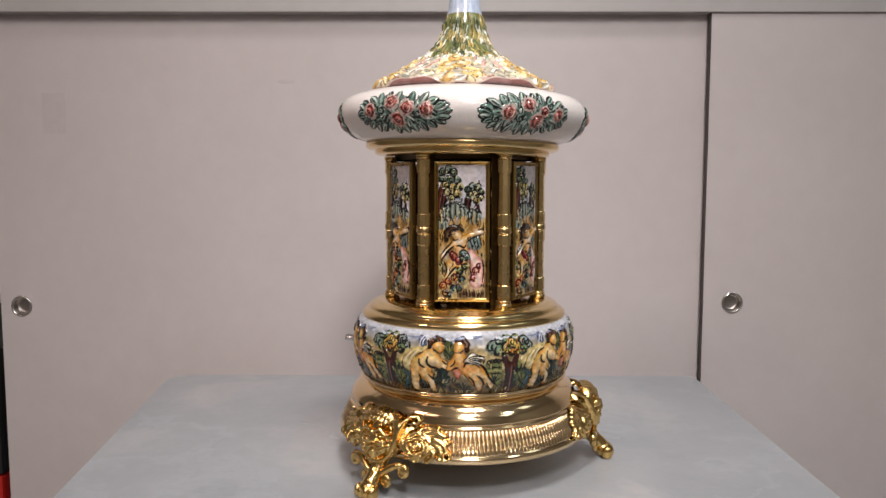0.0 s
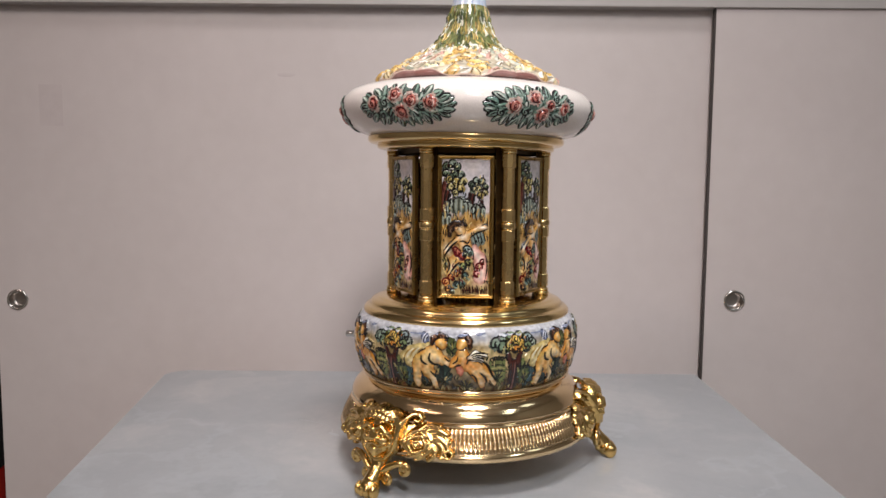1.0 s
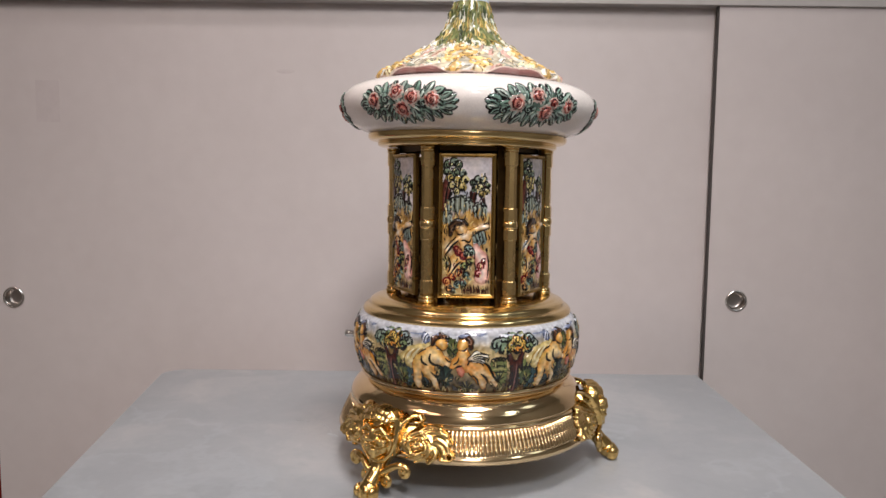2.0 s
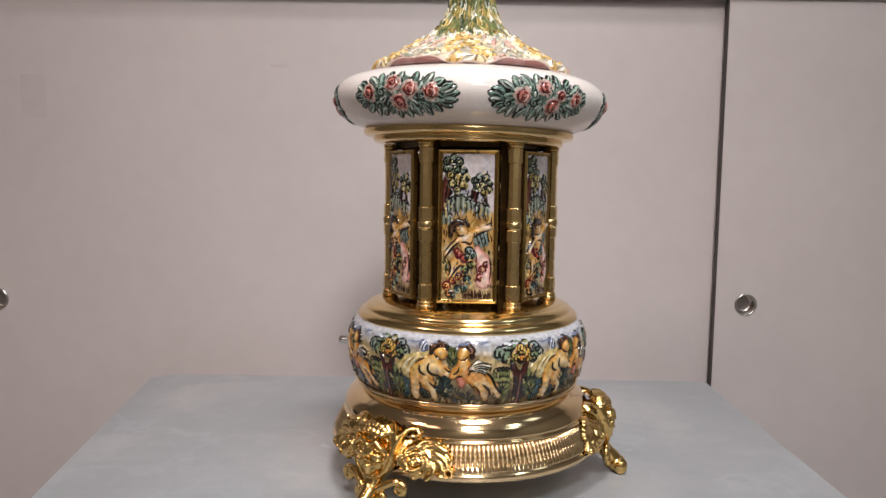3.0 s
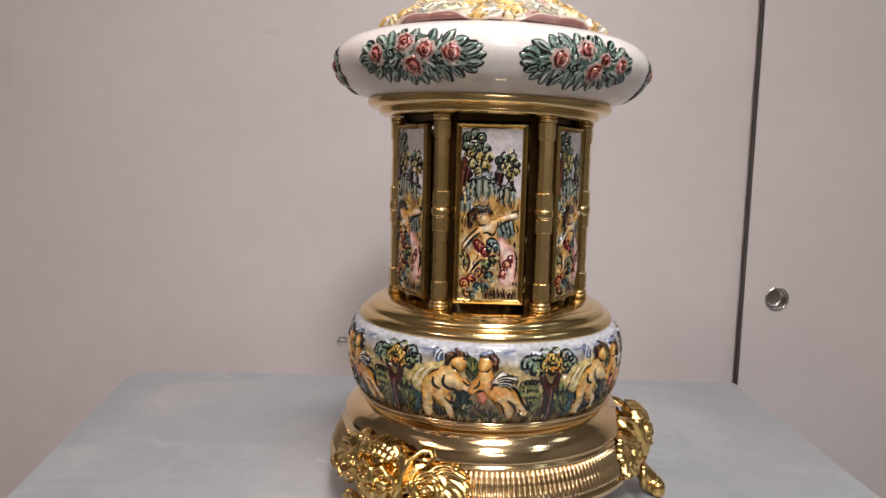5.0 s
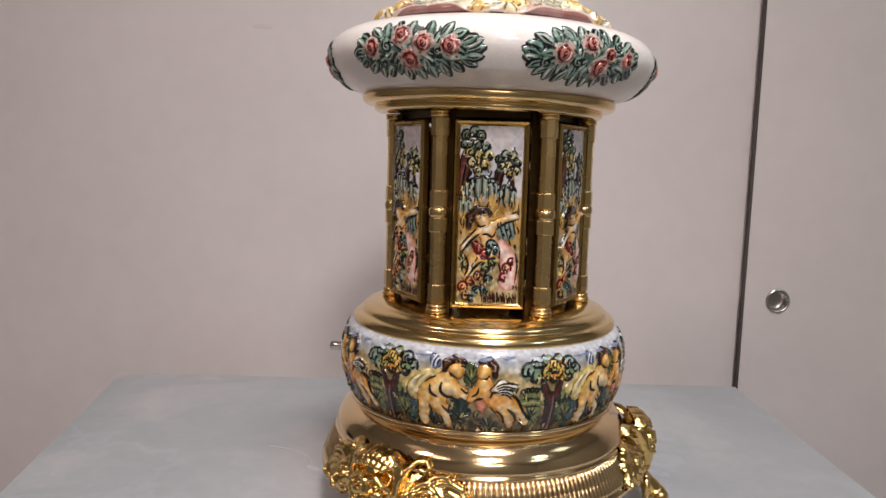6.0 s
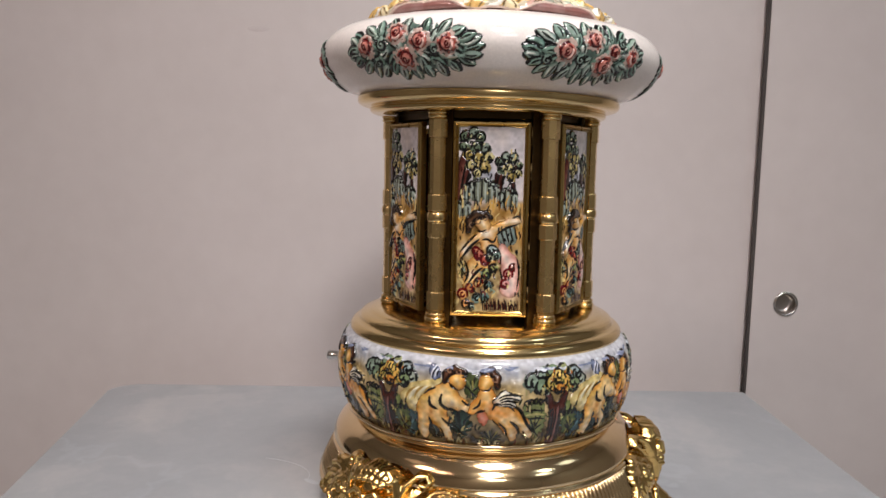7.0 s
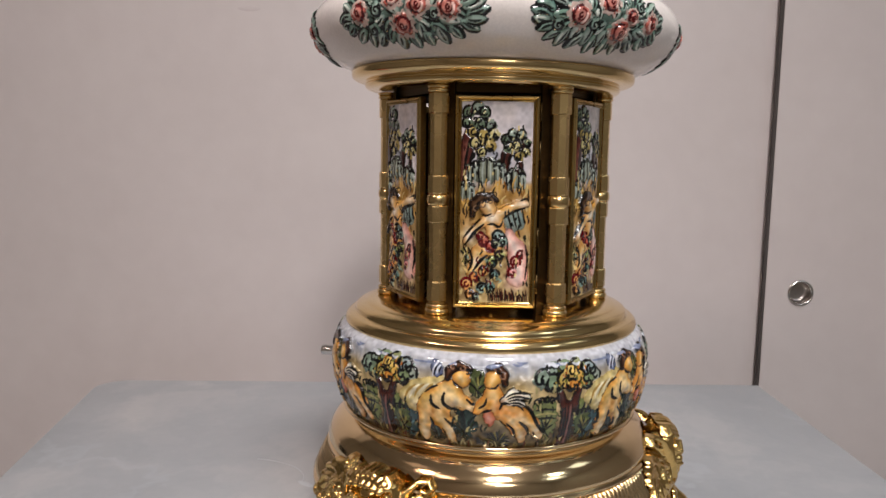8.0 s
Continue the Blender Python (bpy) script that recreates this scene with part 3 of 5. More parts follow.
    # first figure: a bent body with a pale drape behind
    f.mass([[(-29.5, Z(91.5), 3.0), (-24, Z(94.5), 4.4), (-14, Z(98.5), 3.0)], [(-25, Z(89.5), 4.2), (-19, Z(92), 4.2)]], (0.56, 0.46, 0.22), (0.76, 0.65, 0.36), (0.88, 0.80, 0.56), 0.8, 2, 0.12, 0.2, (0.40, 0.30, 0.12))
    for k in range(5):
        f.brush([(-29.5 + k * 2.2, Z(90.0 + 0.7 * k)), (-27.6 + k * 2.1, Z(94.0 + 0.5 * k)), (-24.4 + k * 1.9, Z(96.6 + 0.35 * k))], 0.55, (0.92, 0.86, 0.66) if k % 2 else (0.58, 0.42, 0.16), 0.4 if k % 2 else -0.25, 2)
    f.blob(-16.2, Z(104.0), 2.6, 3.6, 25, (0.16, 0.19, 0.30), 0.6, 6, 0.1, (0.50, 0.54, 0.64))
    for k in range(4):
        f.brush([(-17.8 + 1.0 * k, Z(101.0 + 0.4 * k)), (-17.4 + 0.9 * k, Z(103.6)), (-15.6 + 0.6 * k, Z(106.4 - 0.5 * k))], 0.34, INK if k % 2 else (0.78, 0.80, 0.86), 0.1, 6)
    f.mass([[(-10.6, Z(95.2), 5.2), (-17.0, Z(89.0), 6.4)], [(-19.6, Z(86.0), 4.8), (-21.4, Z(79.5), 2.9), (-21.4, Z(75.0), 2.2)], [(-15, Z(86.0), 4.8), (-10.8, Z(80.5), 3.0), (-9.8, Z(74.8), 2.0)],
            [(-9.0, Z(94.6), 3.8), (-4.8, Z(91.2), 2.9), (-0.8, Z(89.0), 1.9)]], flesh, glow, (0.90, 0.72, 0.42), 1.4, 2, 0.2, 0.4, umber, 3.8, 1.8)
    f.mass([[(-5.8, Z(101.6), 3.5), (-5.0, Z(100.4), 3.0)]], flesh, glow, pale, 1.1, 2, 0.2, 1.0, umber)
    f.mass([[(-11.2, Z(100.8), 1.3), (-10.4, Z(103.6), 1.8), (-6.8, Z(105.6), 1.7), (-2.4, Z(104.8), 1.2)]], hair, (0.09, 0.045, 0.03), (0.26, 0.15, 0.10), 0.9, 2, 0.3, 1.6, full=2.0)
    for k in range(5):
        f.curl(-11.0 + 2.0 * k, Z(103.2 + 2.0 * math.sin(0.5 + 0.6 * k)), 1.1, 60 * k, 240, 0.28, (0.40, 0.26, 0.18) if k % 2 else INK, 0.1, 0.3, 2)
    for p, w in (([(-17.6, 93.8), (-17.2, 90.0), (-13.8, 88.4)], 0.62), ([(-12.0, 95.4), (-12.6, 91.6), (-9.4, 88.6), (-4.0, 87.4)], 0.66), ([(-3.6, 93.4), (-1.8, 91.6), (0.4, 90.6)], 0.4), ([(-18.2, 84.4), (-17.4, 81.4), (-18.8, 77.4)], 0.6), ([(-24.0, 86.4), (-23.8, 82.4), (-24.4, 78.6)], 0.4),
                 ([(-12.4, 84.6), (-8.4, 80.6), (-7.6, 75.6)], 0.55), ([(-13.4, 80.2), (-12.2, 77.6), (-12.0, 74.8)], 0.5), ([(-9.0, 100.0), (-7.6, 98.4), (-5.2, 97.6)], 0.42), ([(-14.6, 97.6), (-17.4, 96.6), (-20.4, 94.2)], 0.36)):
        f.brush([(u, Z(z)) for u, z in p], 1.25 * w, INK, -0.3, 2)
    shrub(-4.0, 81.8, 4.6, 7.0, (0.05, 0.08, 0.07), 12)
    # second figure: stretched to the other side, with a wing
    f.mass([[(7.0, Z(96.2), 3.4), (8.6, Z(90.0), 4.6), (15.5, Z(87.6), 5.0)], [(16.5, Z(87.0), 4.8), (22.6, Z(82.4), 3.2), (26.0, Z(77.2), 1.9)], [(14, Z(85.4), 4.0), (17.6, Z(80.4), 2.9), (19.0, Z(76.0), 1.9)],
            [(6.4, Z(95.8), 2.7), (3.0, Z(91.0), 2.3), (0.6, Z(88.4), 1.7)]], (0.60, 0.28, 0.07), (0.84, 0.50, 0.16), pale, 1.5, 3, 0.2, 0.4, umber, 3.8, 1.8)
    f.mass([[(6.8, Z(101.4), 3.4), (6.2, Z(100.2), 2.9)]], flesh, glow, pale, 1.1, 3, 0.2, 1.0, umber)
    f.mass([[(4.8, Z(105.0), 1.1), (8.6, Z(105.6), 1.6), (11.2, Z(103.0), 1.9), (11.4, Z(99.4), 1.4)]], hair, (0.11, 0.05, 0.03), (0.28, 0.16, 0.10), 0.9, 3, 0.3, 1.6, full=2.0)
    for k in range(5):
        f.curl(6.6 + 1.3 * k, Z(105.4 - 0.35 * k * k), 1.1, 50 * k, 240, 0.28, (0.40, 0.26, 0.18) if k % 2 else INK, 0.1, 0.3, 3)
    f.blob(5.4, Z(86.0), 2.4, 3.6, 12, (0.62, 0.24, 0.15), 1.0, 3, 0.05, (0.82, 0.46, 0.36), lift=0.8, ink=(0.3, 0.08, 0.05))
    f.mass([[(10.4, Z(93.4), 1.4), (14.5, Z(95.6), 2.2), (20.5, Z(94.8), 1.2)], [(13.0, Z(93.0), 1.8), (18.4, Z(91.6), 1.2)]], (0.50, 0.48, 0.42), (0.84, 0.81, 0.73), white, 0.7, 3, 0.5, 1.5, INK, 1.6)
    for k in range(5):
        q = k * 1.15
        f.brush([(11.6 + 0.6 * k, Z(94.6 - 0.7 * q)), (15.8 + 0.2 * k, Z(96.2 - 1.1 * q)), (22.4 - 0.9 * k, Z(95.4 - 1.35 * q))], 0.44, INK, -0.15, 3)
    for p, w in (([(9.4, 89.6), (10.6, 92.0), (13.4, 92.0)], 0.5), ([(18.6, 91.4), (21.8, 88.4), (24.6, 83.2), (27.8, 78.6)], 0.66), ([(17.0, 84.8), (20.4, 81.6), (22.0, 77.4)], 0.6), ([(12.2, 84.0), (15.0, 81.0), (16.2, 76.8)], 0.55), ([(23.2, 80.0), (24.4, 77.4), (26.6, 75.6)], 0.45), ([(4.4, 94.0), (3.6, 91.4), (1.2, 89.6)], 0.42),
                 ([(2.0, 87.4), (4.0, 88.6), (6.4, 89.2)], 0.4), ([(8.8, 99.4), (7.6, 98.0), (5.4, 97.8)], 0.4), ([(9.6, 85.4), (10.8, 83.4), (13.0, 82.4)], 0.4)):
        f.brush([(u, Z(z)) for u, z in p], 1.25 * w, INK, -0.3, 3)
    for u, z, a, b, col, pid in ((-21.2, 78, 2.4, 4, white, 2), (-10.2, 78.5, 2.2, 4, white, 2), (-1.8, 89.6, 2.4, 1.6, (0.92, 0.84, 0.70), 2), (-8.0, 91.5, 3.0, 2.2, white, 2), (-17.5, 87, 3.6, 3.0, (0.70, 0.34, 0.08), 2), (-12, 97.0, 3.0, 1.8, (0.92, 0.72, 0.42), 2), (-20.5, 91.5, 2.6, 3, (0.84, 0.64, 0.26), 2),
                              (25.0, 79, 2.6, 4, white, 3), (18.6, 78.0, 2.2, 3, white, 3), (14, 88.4, 5.0, 2.4, (0.76, 0.35, 0.07), 3), (9, 90.5, 2.4, 3.4, (0.68, 0.29, 0.06), 3), (6.4, 96.0, 2.2, 2.2, (0.92, 0.68, 0.36), 3), (2.4, 89.6, 2, 1.6, (0.88, 0.62, 0.30), 3)):
        f.wash(u, Z(z), a, b, col, 0.72, pid)
    # tree: a forked trunk under lobes that are gold in the middle and green about them
    f.mass([[(38.0, Z(73.5), 3.7), (38.2, Z(82), 2.9), (38.4, Z(88), 3.4)], [(37.6, Z(86), 2.3), (34.0, Z(95), 1.6)], [(39.4, Z(86), 2.4), (42.6, Z(96), 1.8)]], (0.06, 0.03, 0.03), (0.17, 0.075, 0.06), (0.28, 0.15, 0.13), 1.0, 1, 0.35)
    for du, col in ((-2.2, INK), (-0.9, (0.05, 0.02, 0.02)), (0.2, (0.36, 0.22, 0.20)), (1.2, (0.05, 0.02, 0.02)), (2.3, INK)):
        f.brush([(38.1 + du * 1.1, Z(73)), (38.2 + du * 0.75, Z(81)), (38.4 + du * 1.0, Z(90))], 0.42, col, 0.1, 1)
    for u, z, r, fill in ((27.2, 100.8, 4.6, (0.30, 0.36, 0.30)), (31.6, 104.2, 3.4, (0.34, 0.40, 0.34)), (31.4, 98.6, 3.6, (0.26, 0.33, 0.24)), (36.2, 105.2, 3.2, (0.26, 0.33, 0.22)), (47.4, 103.2, 3.9, (0.34, 0.40, 0.40)), (50.4, 100.6, 3.2, (0.42, 0.46, 0.40)), (46.6, 98.2, 3.4, (0.30, 0.36, 0.22)), (42.2, 105.0, 3.2, (0.36, 0.38, 0.22)),
                          (36.0, 100.0, 3.8, (0.52, 0.42, 0.16)), (41.8, 100.4, 4.0, (0.66, 0.46, 0.16)), (39.2, 103.2, 3.2, (0.70, 0.54, 0.22)), (39.0, 97.6, 2.8, (0.58, 0.32, 0.10))):
        f.puff(u, Z(z), r, fill, 1, 0.8, INK, 0.6)
    for k in range(40):
        u, z = rng.uniform(33.0, 45.5), rng.uniform(96, 105)
        f.brush([(u, Z(z)), (u + rng.uniform(-1.4, 1.4), Z(z) + rng.uniform(0.8, 2.0))], 0.42, ((0.72, 0.56, 0.22), (0.46, 0.20, 0.05), INK, (0.20, 0.22, 0.08))[k % 4], 0.25, 1)
    for u, z, w in ((25.2, 100.4, 1.9), (29.2, 97.2, 1.6), (30.4, 103.6, 1.8), (49.4, 102.6, 1.7), (46.0, 99.6, 1.6)):
        f.curl(u, Z(z), w, rng.uniform(60, 160), 250, 0.55, (0.02, 0.025, 0.03), 0.1, 0.4, 1)
    # short ink touches scattered over leaves and ground
    for k in range(70):
        u, z = rng.uniform(-34, 43), rng.uniform(74, 96)
        spot = f.i[min(n - 1, int(Z(z) / 0.27)), min(m - 1, int((u + 34.2) / 0.27))]
        if spot in (2, 3):
            continue
        f.brush([(u, Z(z)), (u + rng.uniform(-0.7, 0.7), Z(z) + 1.2), (u + rng.uniform(-1.4, 1.4), Z(z) + rng.uniform(2.0, 3.6))], 0.46, (INK, (0.07, 0.09, 0.05), INK, (0.60, 0.54, 0.30))[k % 4], 0.1)
    # ground plants and brush lines along the foot
    f.fern(8.8, Z(72.6), 17, 8.2, 150, (INK, (0.34, 0.30, 0.12), INK, (0.10, 0.10, 0.05)), 0.48, 0.2, 4)
    for k in range(40):
        u = rng.uniform(-31, 46)
        f.brush([(u, 0.2), (u + rng.uniform(-0.8, 0.8), 1.6), (u + rng.uniform(-1.6, 1.6), rng.uniform(2.2, 4.4))], 0.36, ((0.03, 0.035, 0.02), (0.20, 0.07, 0.05), (0.30, 0.24, 0.10), (0.46, 0.42, 0.26))[k % 4], 0.15)
    for k in range(16):
        u, z = rng.uniform(-31, 46), rng.uniform(105.4, 107.6)
        f.brush([(u, Z(z)), (u + 2, Z(z + rng.uniform(-0.8, 0.8))), (u + rng.uniform(3, 6), Z(z))], 0.5, ((0.34, 0.38, 0.50), (0.70, 0.72, 0.76))[k % 2], 0.0)
    f.i[(f.i == 1) & (f.u < -15)] = 5
    f.c[:] *= 0.74 + 0.34 * f.noise(6)[..., None]
    f.h = 0.85 * f.h + (0.15 * (f.noise(4) - 0.5) + 0.6 * (f.noise(10) - 0.5)) * np.clip((107 - hz) / 6, 0.04, 1)
    f.h *= np.clip((FRIEZE.s[-1] - f.v) / 1.5, 0, 1) * np.clip(f.v / 0.8, 0, 1)
    return f


grown("frieze", frieze_relief(), FRIEZE, 74.0, -8.5, {1: "relief_tree", 2: "relief_figure", 3: "relief_figure", 4: "relief_bush", 5: "relief_bough", 6: "relief_wing"}, "frieze_panel", music_box, 6, "glazed ceramic frieze with painted trees and figures")

# ---- ledge, crown ring ----
# the lid sits a little askew on its columns
LID = pose(-0.0006, 0, 0.262) @ pose(0, 0, 0, 0, 0.9, 0) @ pose(0, 0, -0.262)
LEDGE = [(0.0, 0.1080), (0.0660, 0.1081), (0.0680, 0.1090), (0.0689, 0.1106), (0.0687, 0.1124), (0.0672, 0.1140), (0.0654, 0.1146), (0.0645, 0.1152), (0.0643, 0.1162), (0.0636, 0.1174), (0.0618, 0.1184), (0.0600, 0.1190), (0.0585, 0.1198), (0.0560, 0.1204), (0.0, 0.1206)]
part("ledge", lathe_bm(LEDGE[:2] + smooth_profile(LEDGE[2:14], 4) + LEDGE[14:], 160), BRASS, music_box, "stepped polished brass ledge")
RING = [(0.0, 0.2165), (0.050, 0.2155), (0.0565, 0.2158), (0.0582, 0.2166), (0.0586, 0.2178), (0.0584, 0.2188), (0.0606, 0.2192), (0.0630, 0.2198), (0.0645, 0.2210), (0.0648, 0.2226), (0.0644, 0.2240), (0.0625, 0.2243), (0.0, 0.2245)]
part("crown_ring", lathe_bm(RING[:2] + smooth_profile(RING[2:12], 4) + RING[12:], 160), BRASS, music_box, "moulded brass ring under the dome", m=LID)

# ---- dome with six rose garlands ----
DOME = Turned([(0.0622, 0.2238), (0.0695, 0.2262), (0.0760, 0.2305), (0.0805, 0.2360), (0.0822, 0.2415), (0.0810, 0.2472), (0.0770, 0.2518), (0.0700, 0.2548), (0.0600, 0.2570)])


def dome_relief(seed, left, right, roses, buds):
    """One sixth of the dome with a garland that reaches from left to right: a wreath of cupped leaves round a knot of roses."""
    half = 82.5 * math.pi / 6
    f = Relief(-half, half, 0, DOME.s[-1], 0.28, (0.86, 0.795, 0.75))
    n, m = f.h.shape
    dice = random.Random(seed)
    f.c[:] *= 0.96 + 0.05 * soft_noise((n, m), 40)[..., None]
    Z = DOME.at_z
    u0, v0, ru, rv = (left + right) / 2, Z(237.6), (right - left) / 2 + 1.5, 14.8
    d = np.sqrt(((f.u - u0) / ru) ** 2 + ((f.v - v0) / rv) ** 2) + f.wob * 0.22
    f.c[d < 0.72] = (0.16, 0.22, 0.19)
    f.h[d < 0.72] = 0.3
    f.i[d < 0.72] = 1
    kinds = {1: "garland_ground"}

    def cupped(u, v, le, wi, out, fill, tip):
        """A leaf with one heavy dark edge, a pale cup and a short rib."""
        pid = len(kinds) + 1
        kinds[pid] = "leaf"
        o, side = radians(out), dice.choice((-1, 1))
        x0, y0 = u - le * 0.5 * math.cos(o), v - le * 0.5 * math.sin(o)
        f.leaf(x0, y0, le, wi, out, fill, 1.1, pid, 0.16, tip, False)
        at = lambda t, w: (x0 + t * le * math.cos(o) - w * wi * math.sin(o), y0 + t * le * math.sin(o) + w * wi * math.cos(o))
        f.brush([at(0.10, 0.45 * side), at(0.5, 0.92 * side), at(0.88, 0.50 * side), at(1.0, 0.0)], 0.72, INK, -0.2, pid)
        f.brush([at(0.3, -0.8 * side), at(0.6, -0.9 * side), at(0.95, -0.3 * side)], 0.36, INK, -0.1, pid)
        f.brush([at(0.15, 0.1), at(0.45, 0.12 * side), at(0.72, 0.0)], 0.50, tuple(0.18 * q for q in fill), -0.25, pid)
        if dice.random() < 0.6:
            f.brush([at(0.3, -0.4 * side), at(0.6, -0.35 * side), at(0.84, -0.15 * side)], 0.30, (0.78, 0.80, 0.74), 0.1, pid)

    for ring, count, size, wide in ((0.34, 9, 8.5, 2.6), (0.58, 16, 9.0, 2.7), (0.83, 25, 8.8, 2.4)):
        for k in range(count):
            a = 2 * math.pi * (k + dice.uniform(-0.25, 0.25)) / count
            u, v = u0 + ring * ru * math.cos(a) * 0.94, v0 + ring * rv * math.sin(a) * 0.86
            out = math.degrees(math.atan2(math.sin(a) * 0.8, math.cos(a) * 0.9)) + dice.uniform(-22, 22)
            cool = dice.choice(((0.16, 0.27, 0.21), (0.20, 0.31, 0.26), (0.12, 0.21, 0.18), (0.27, 0.36, 0.31)))
            tip = dice.choice(((0.44, 0.53, 0.47), (0.34, 0.45, 0.39), (0.58, 0.64, 0.58), (0.70, 0.72, 0.67)))
            cupped(u, v, size * dice.uniform(0.8, 1.15), wide * dice.uniform(0.85, 1.15), out, cool, tip)
    for u, z, r in buds:
        pid = len(kinds) + 1
        kinds[pid] = "leaf"
        f.blob(u, Z(z), r, r * 1.05, 0, (0.24, 0.34, 0.29), 1.1, pid, 0.1, (0.50, 0.58, 0.52))
        f.curl(u, Z(z), r * 0.85, 150, 260, 0.5, INK, -0.1, 0.2, pid)
        f.curl(u, Z(z), r * 0.4, 20, 250, 0.42, INK, -0.1, 0.5, pid)
    for u, z, r in roses:
        pid = len(kinds) + 1
        kinds[pid] = "rose"
        halo = np.hypot(f.u - u, f.v - Z(z)) * (1 + 0.5 * f.wob) < r * 1.28
        f.c[halo] = (0.58, 0.46, 0.41)
        f.h[halo] = 0.7
        f.i[halo] = pid
        f.blob(u, Z(z), r, r * 0.95, 0, (0.44, 0.13, 0.10), 1.4, pid, 0.05, (0.74, 0.42, 0.36), lift=0.5, wob=0.5)
        turn = dice.uniform(0, 360)
        f.curl(u, Z(z), r * 0.80, turn, 200, 0.46, (0.12, 0.015, 0.02), -0.3, 0.1, pid)
        f.curl(u + 0.1 * r, Z(z) + 0.1 * r, r * 0.52, turn + 150, 230, 0.40, (0.20, 0.03, 0.03), -0.3, 0.25, pid)
        f.curl(u, Z(z), r * 0.66, turn + 210, 90, 0.40, (0.84, 0.62, 0.56), 0.2, 0.1, pid)
        f.curl(u, Z(z), r * 0.22, turn, 280, 0.36, (0.14, 0.015, 0.02), -0.2, 0.4, pid)
    painted = f.i > 0
    f.c[painted] = (np.clip(f.c, 0, 1) ** 1.32 * (0.8 + 0.42 * soft_noise((n, m), 6)[..., None]))[painted]
    f.h += 0.4 * (soft_noise((n, m), 7) - 0.5) * painted
    f.h *= np.clip((half - np.abs(f.u)) / 1.2, 0, 1)
    return f, kinds


GARLANDS = (
    (3, -34.5, 38.5, ((-18.1, 239.8, 3.6), (-1.4, 244.0, 3.7), (9.0, 240.8, 3.6), (20.8, 239.6, 3.6), (1.9, 234.6, 4.1)), ((-9.2, 240.2, 3.0), (15.2, 237.6, 2.4), (-13, 233.6, 2.2))),
    (8, -38.5, 31.5, ((-17.2, 238.6, 3.9), (-4.4, 243.6, 3.5), (6.6, 239.8, 3.0), (2.4, 234.6, 4.0), (18.4, 238.8, 3.3)), ((-10.0, 236.0, 2.6), (11.0, 243.6, 2.4), (-25.0, 235.0, 2.4))),
)
for turn, spec in zip((-60, 0), GARLANDS):
    garland, garland_kinds = dome_relief(*spec)
    grown("dome", garland, DOME, 82.5, -0.5 + 30 + turn, garland_kinds, "dome_panel", music_box, 3, "cream glazed dome with a green and rose garland", LID)

# ---- roof ----
ROOF = Turned([(0.0585, 0.2569), (0.0602, 0.2578), (0.0606, 0.2598), (0.0580, 0.2620), (0.0530, 0.2648), (0.0435, 0.2700), (0.0315, 0.2775), (0.0212, 0.2855), (0.0152, 0.2945), (0.0124, 0.3050), (0.0102, 0.3190), (0.0090, 0.3300)])


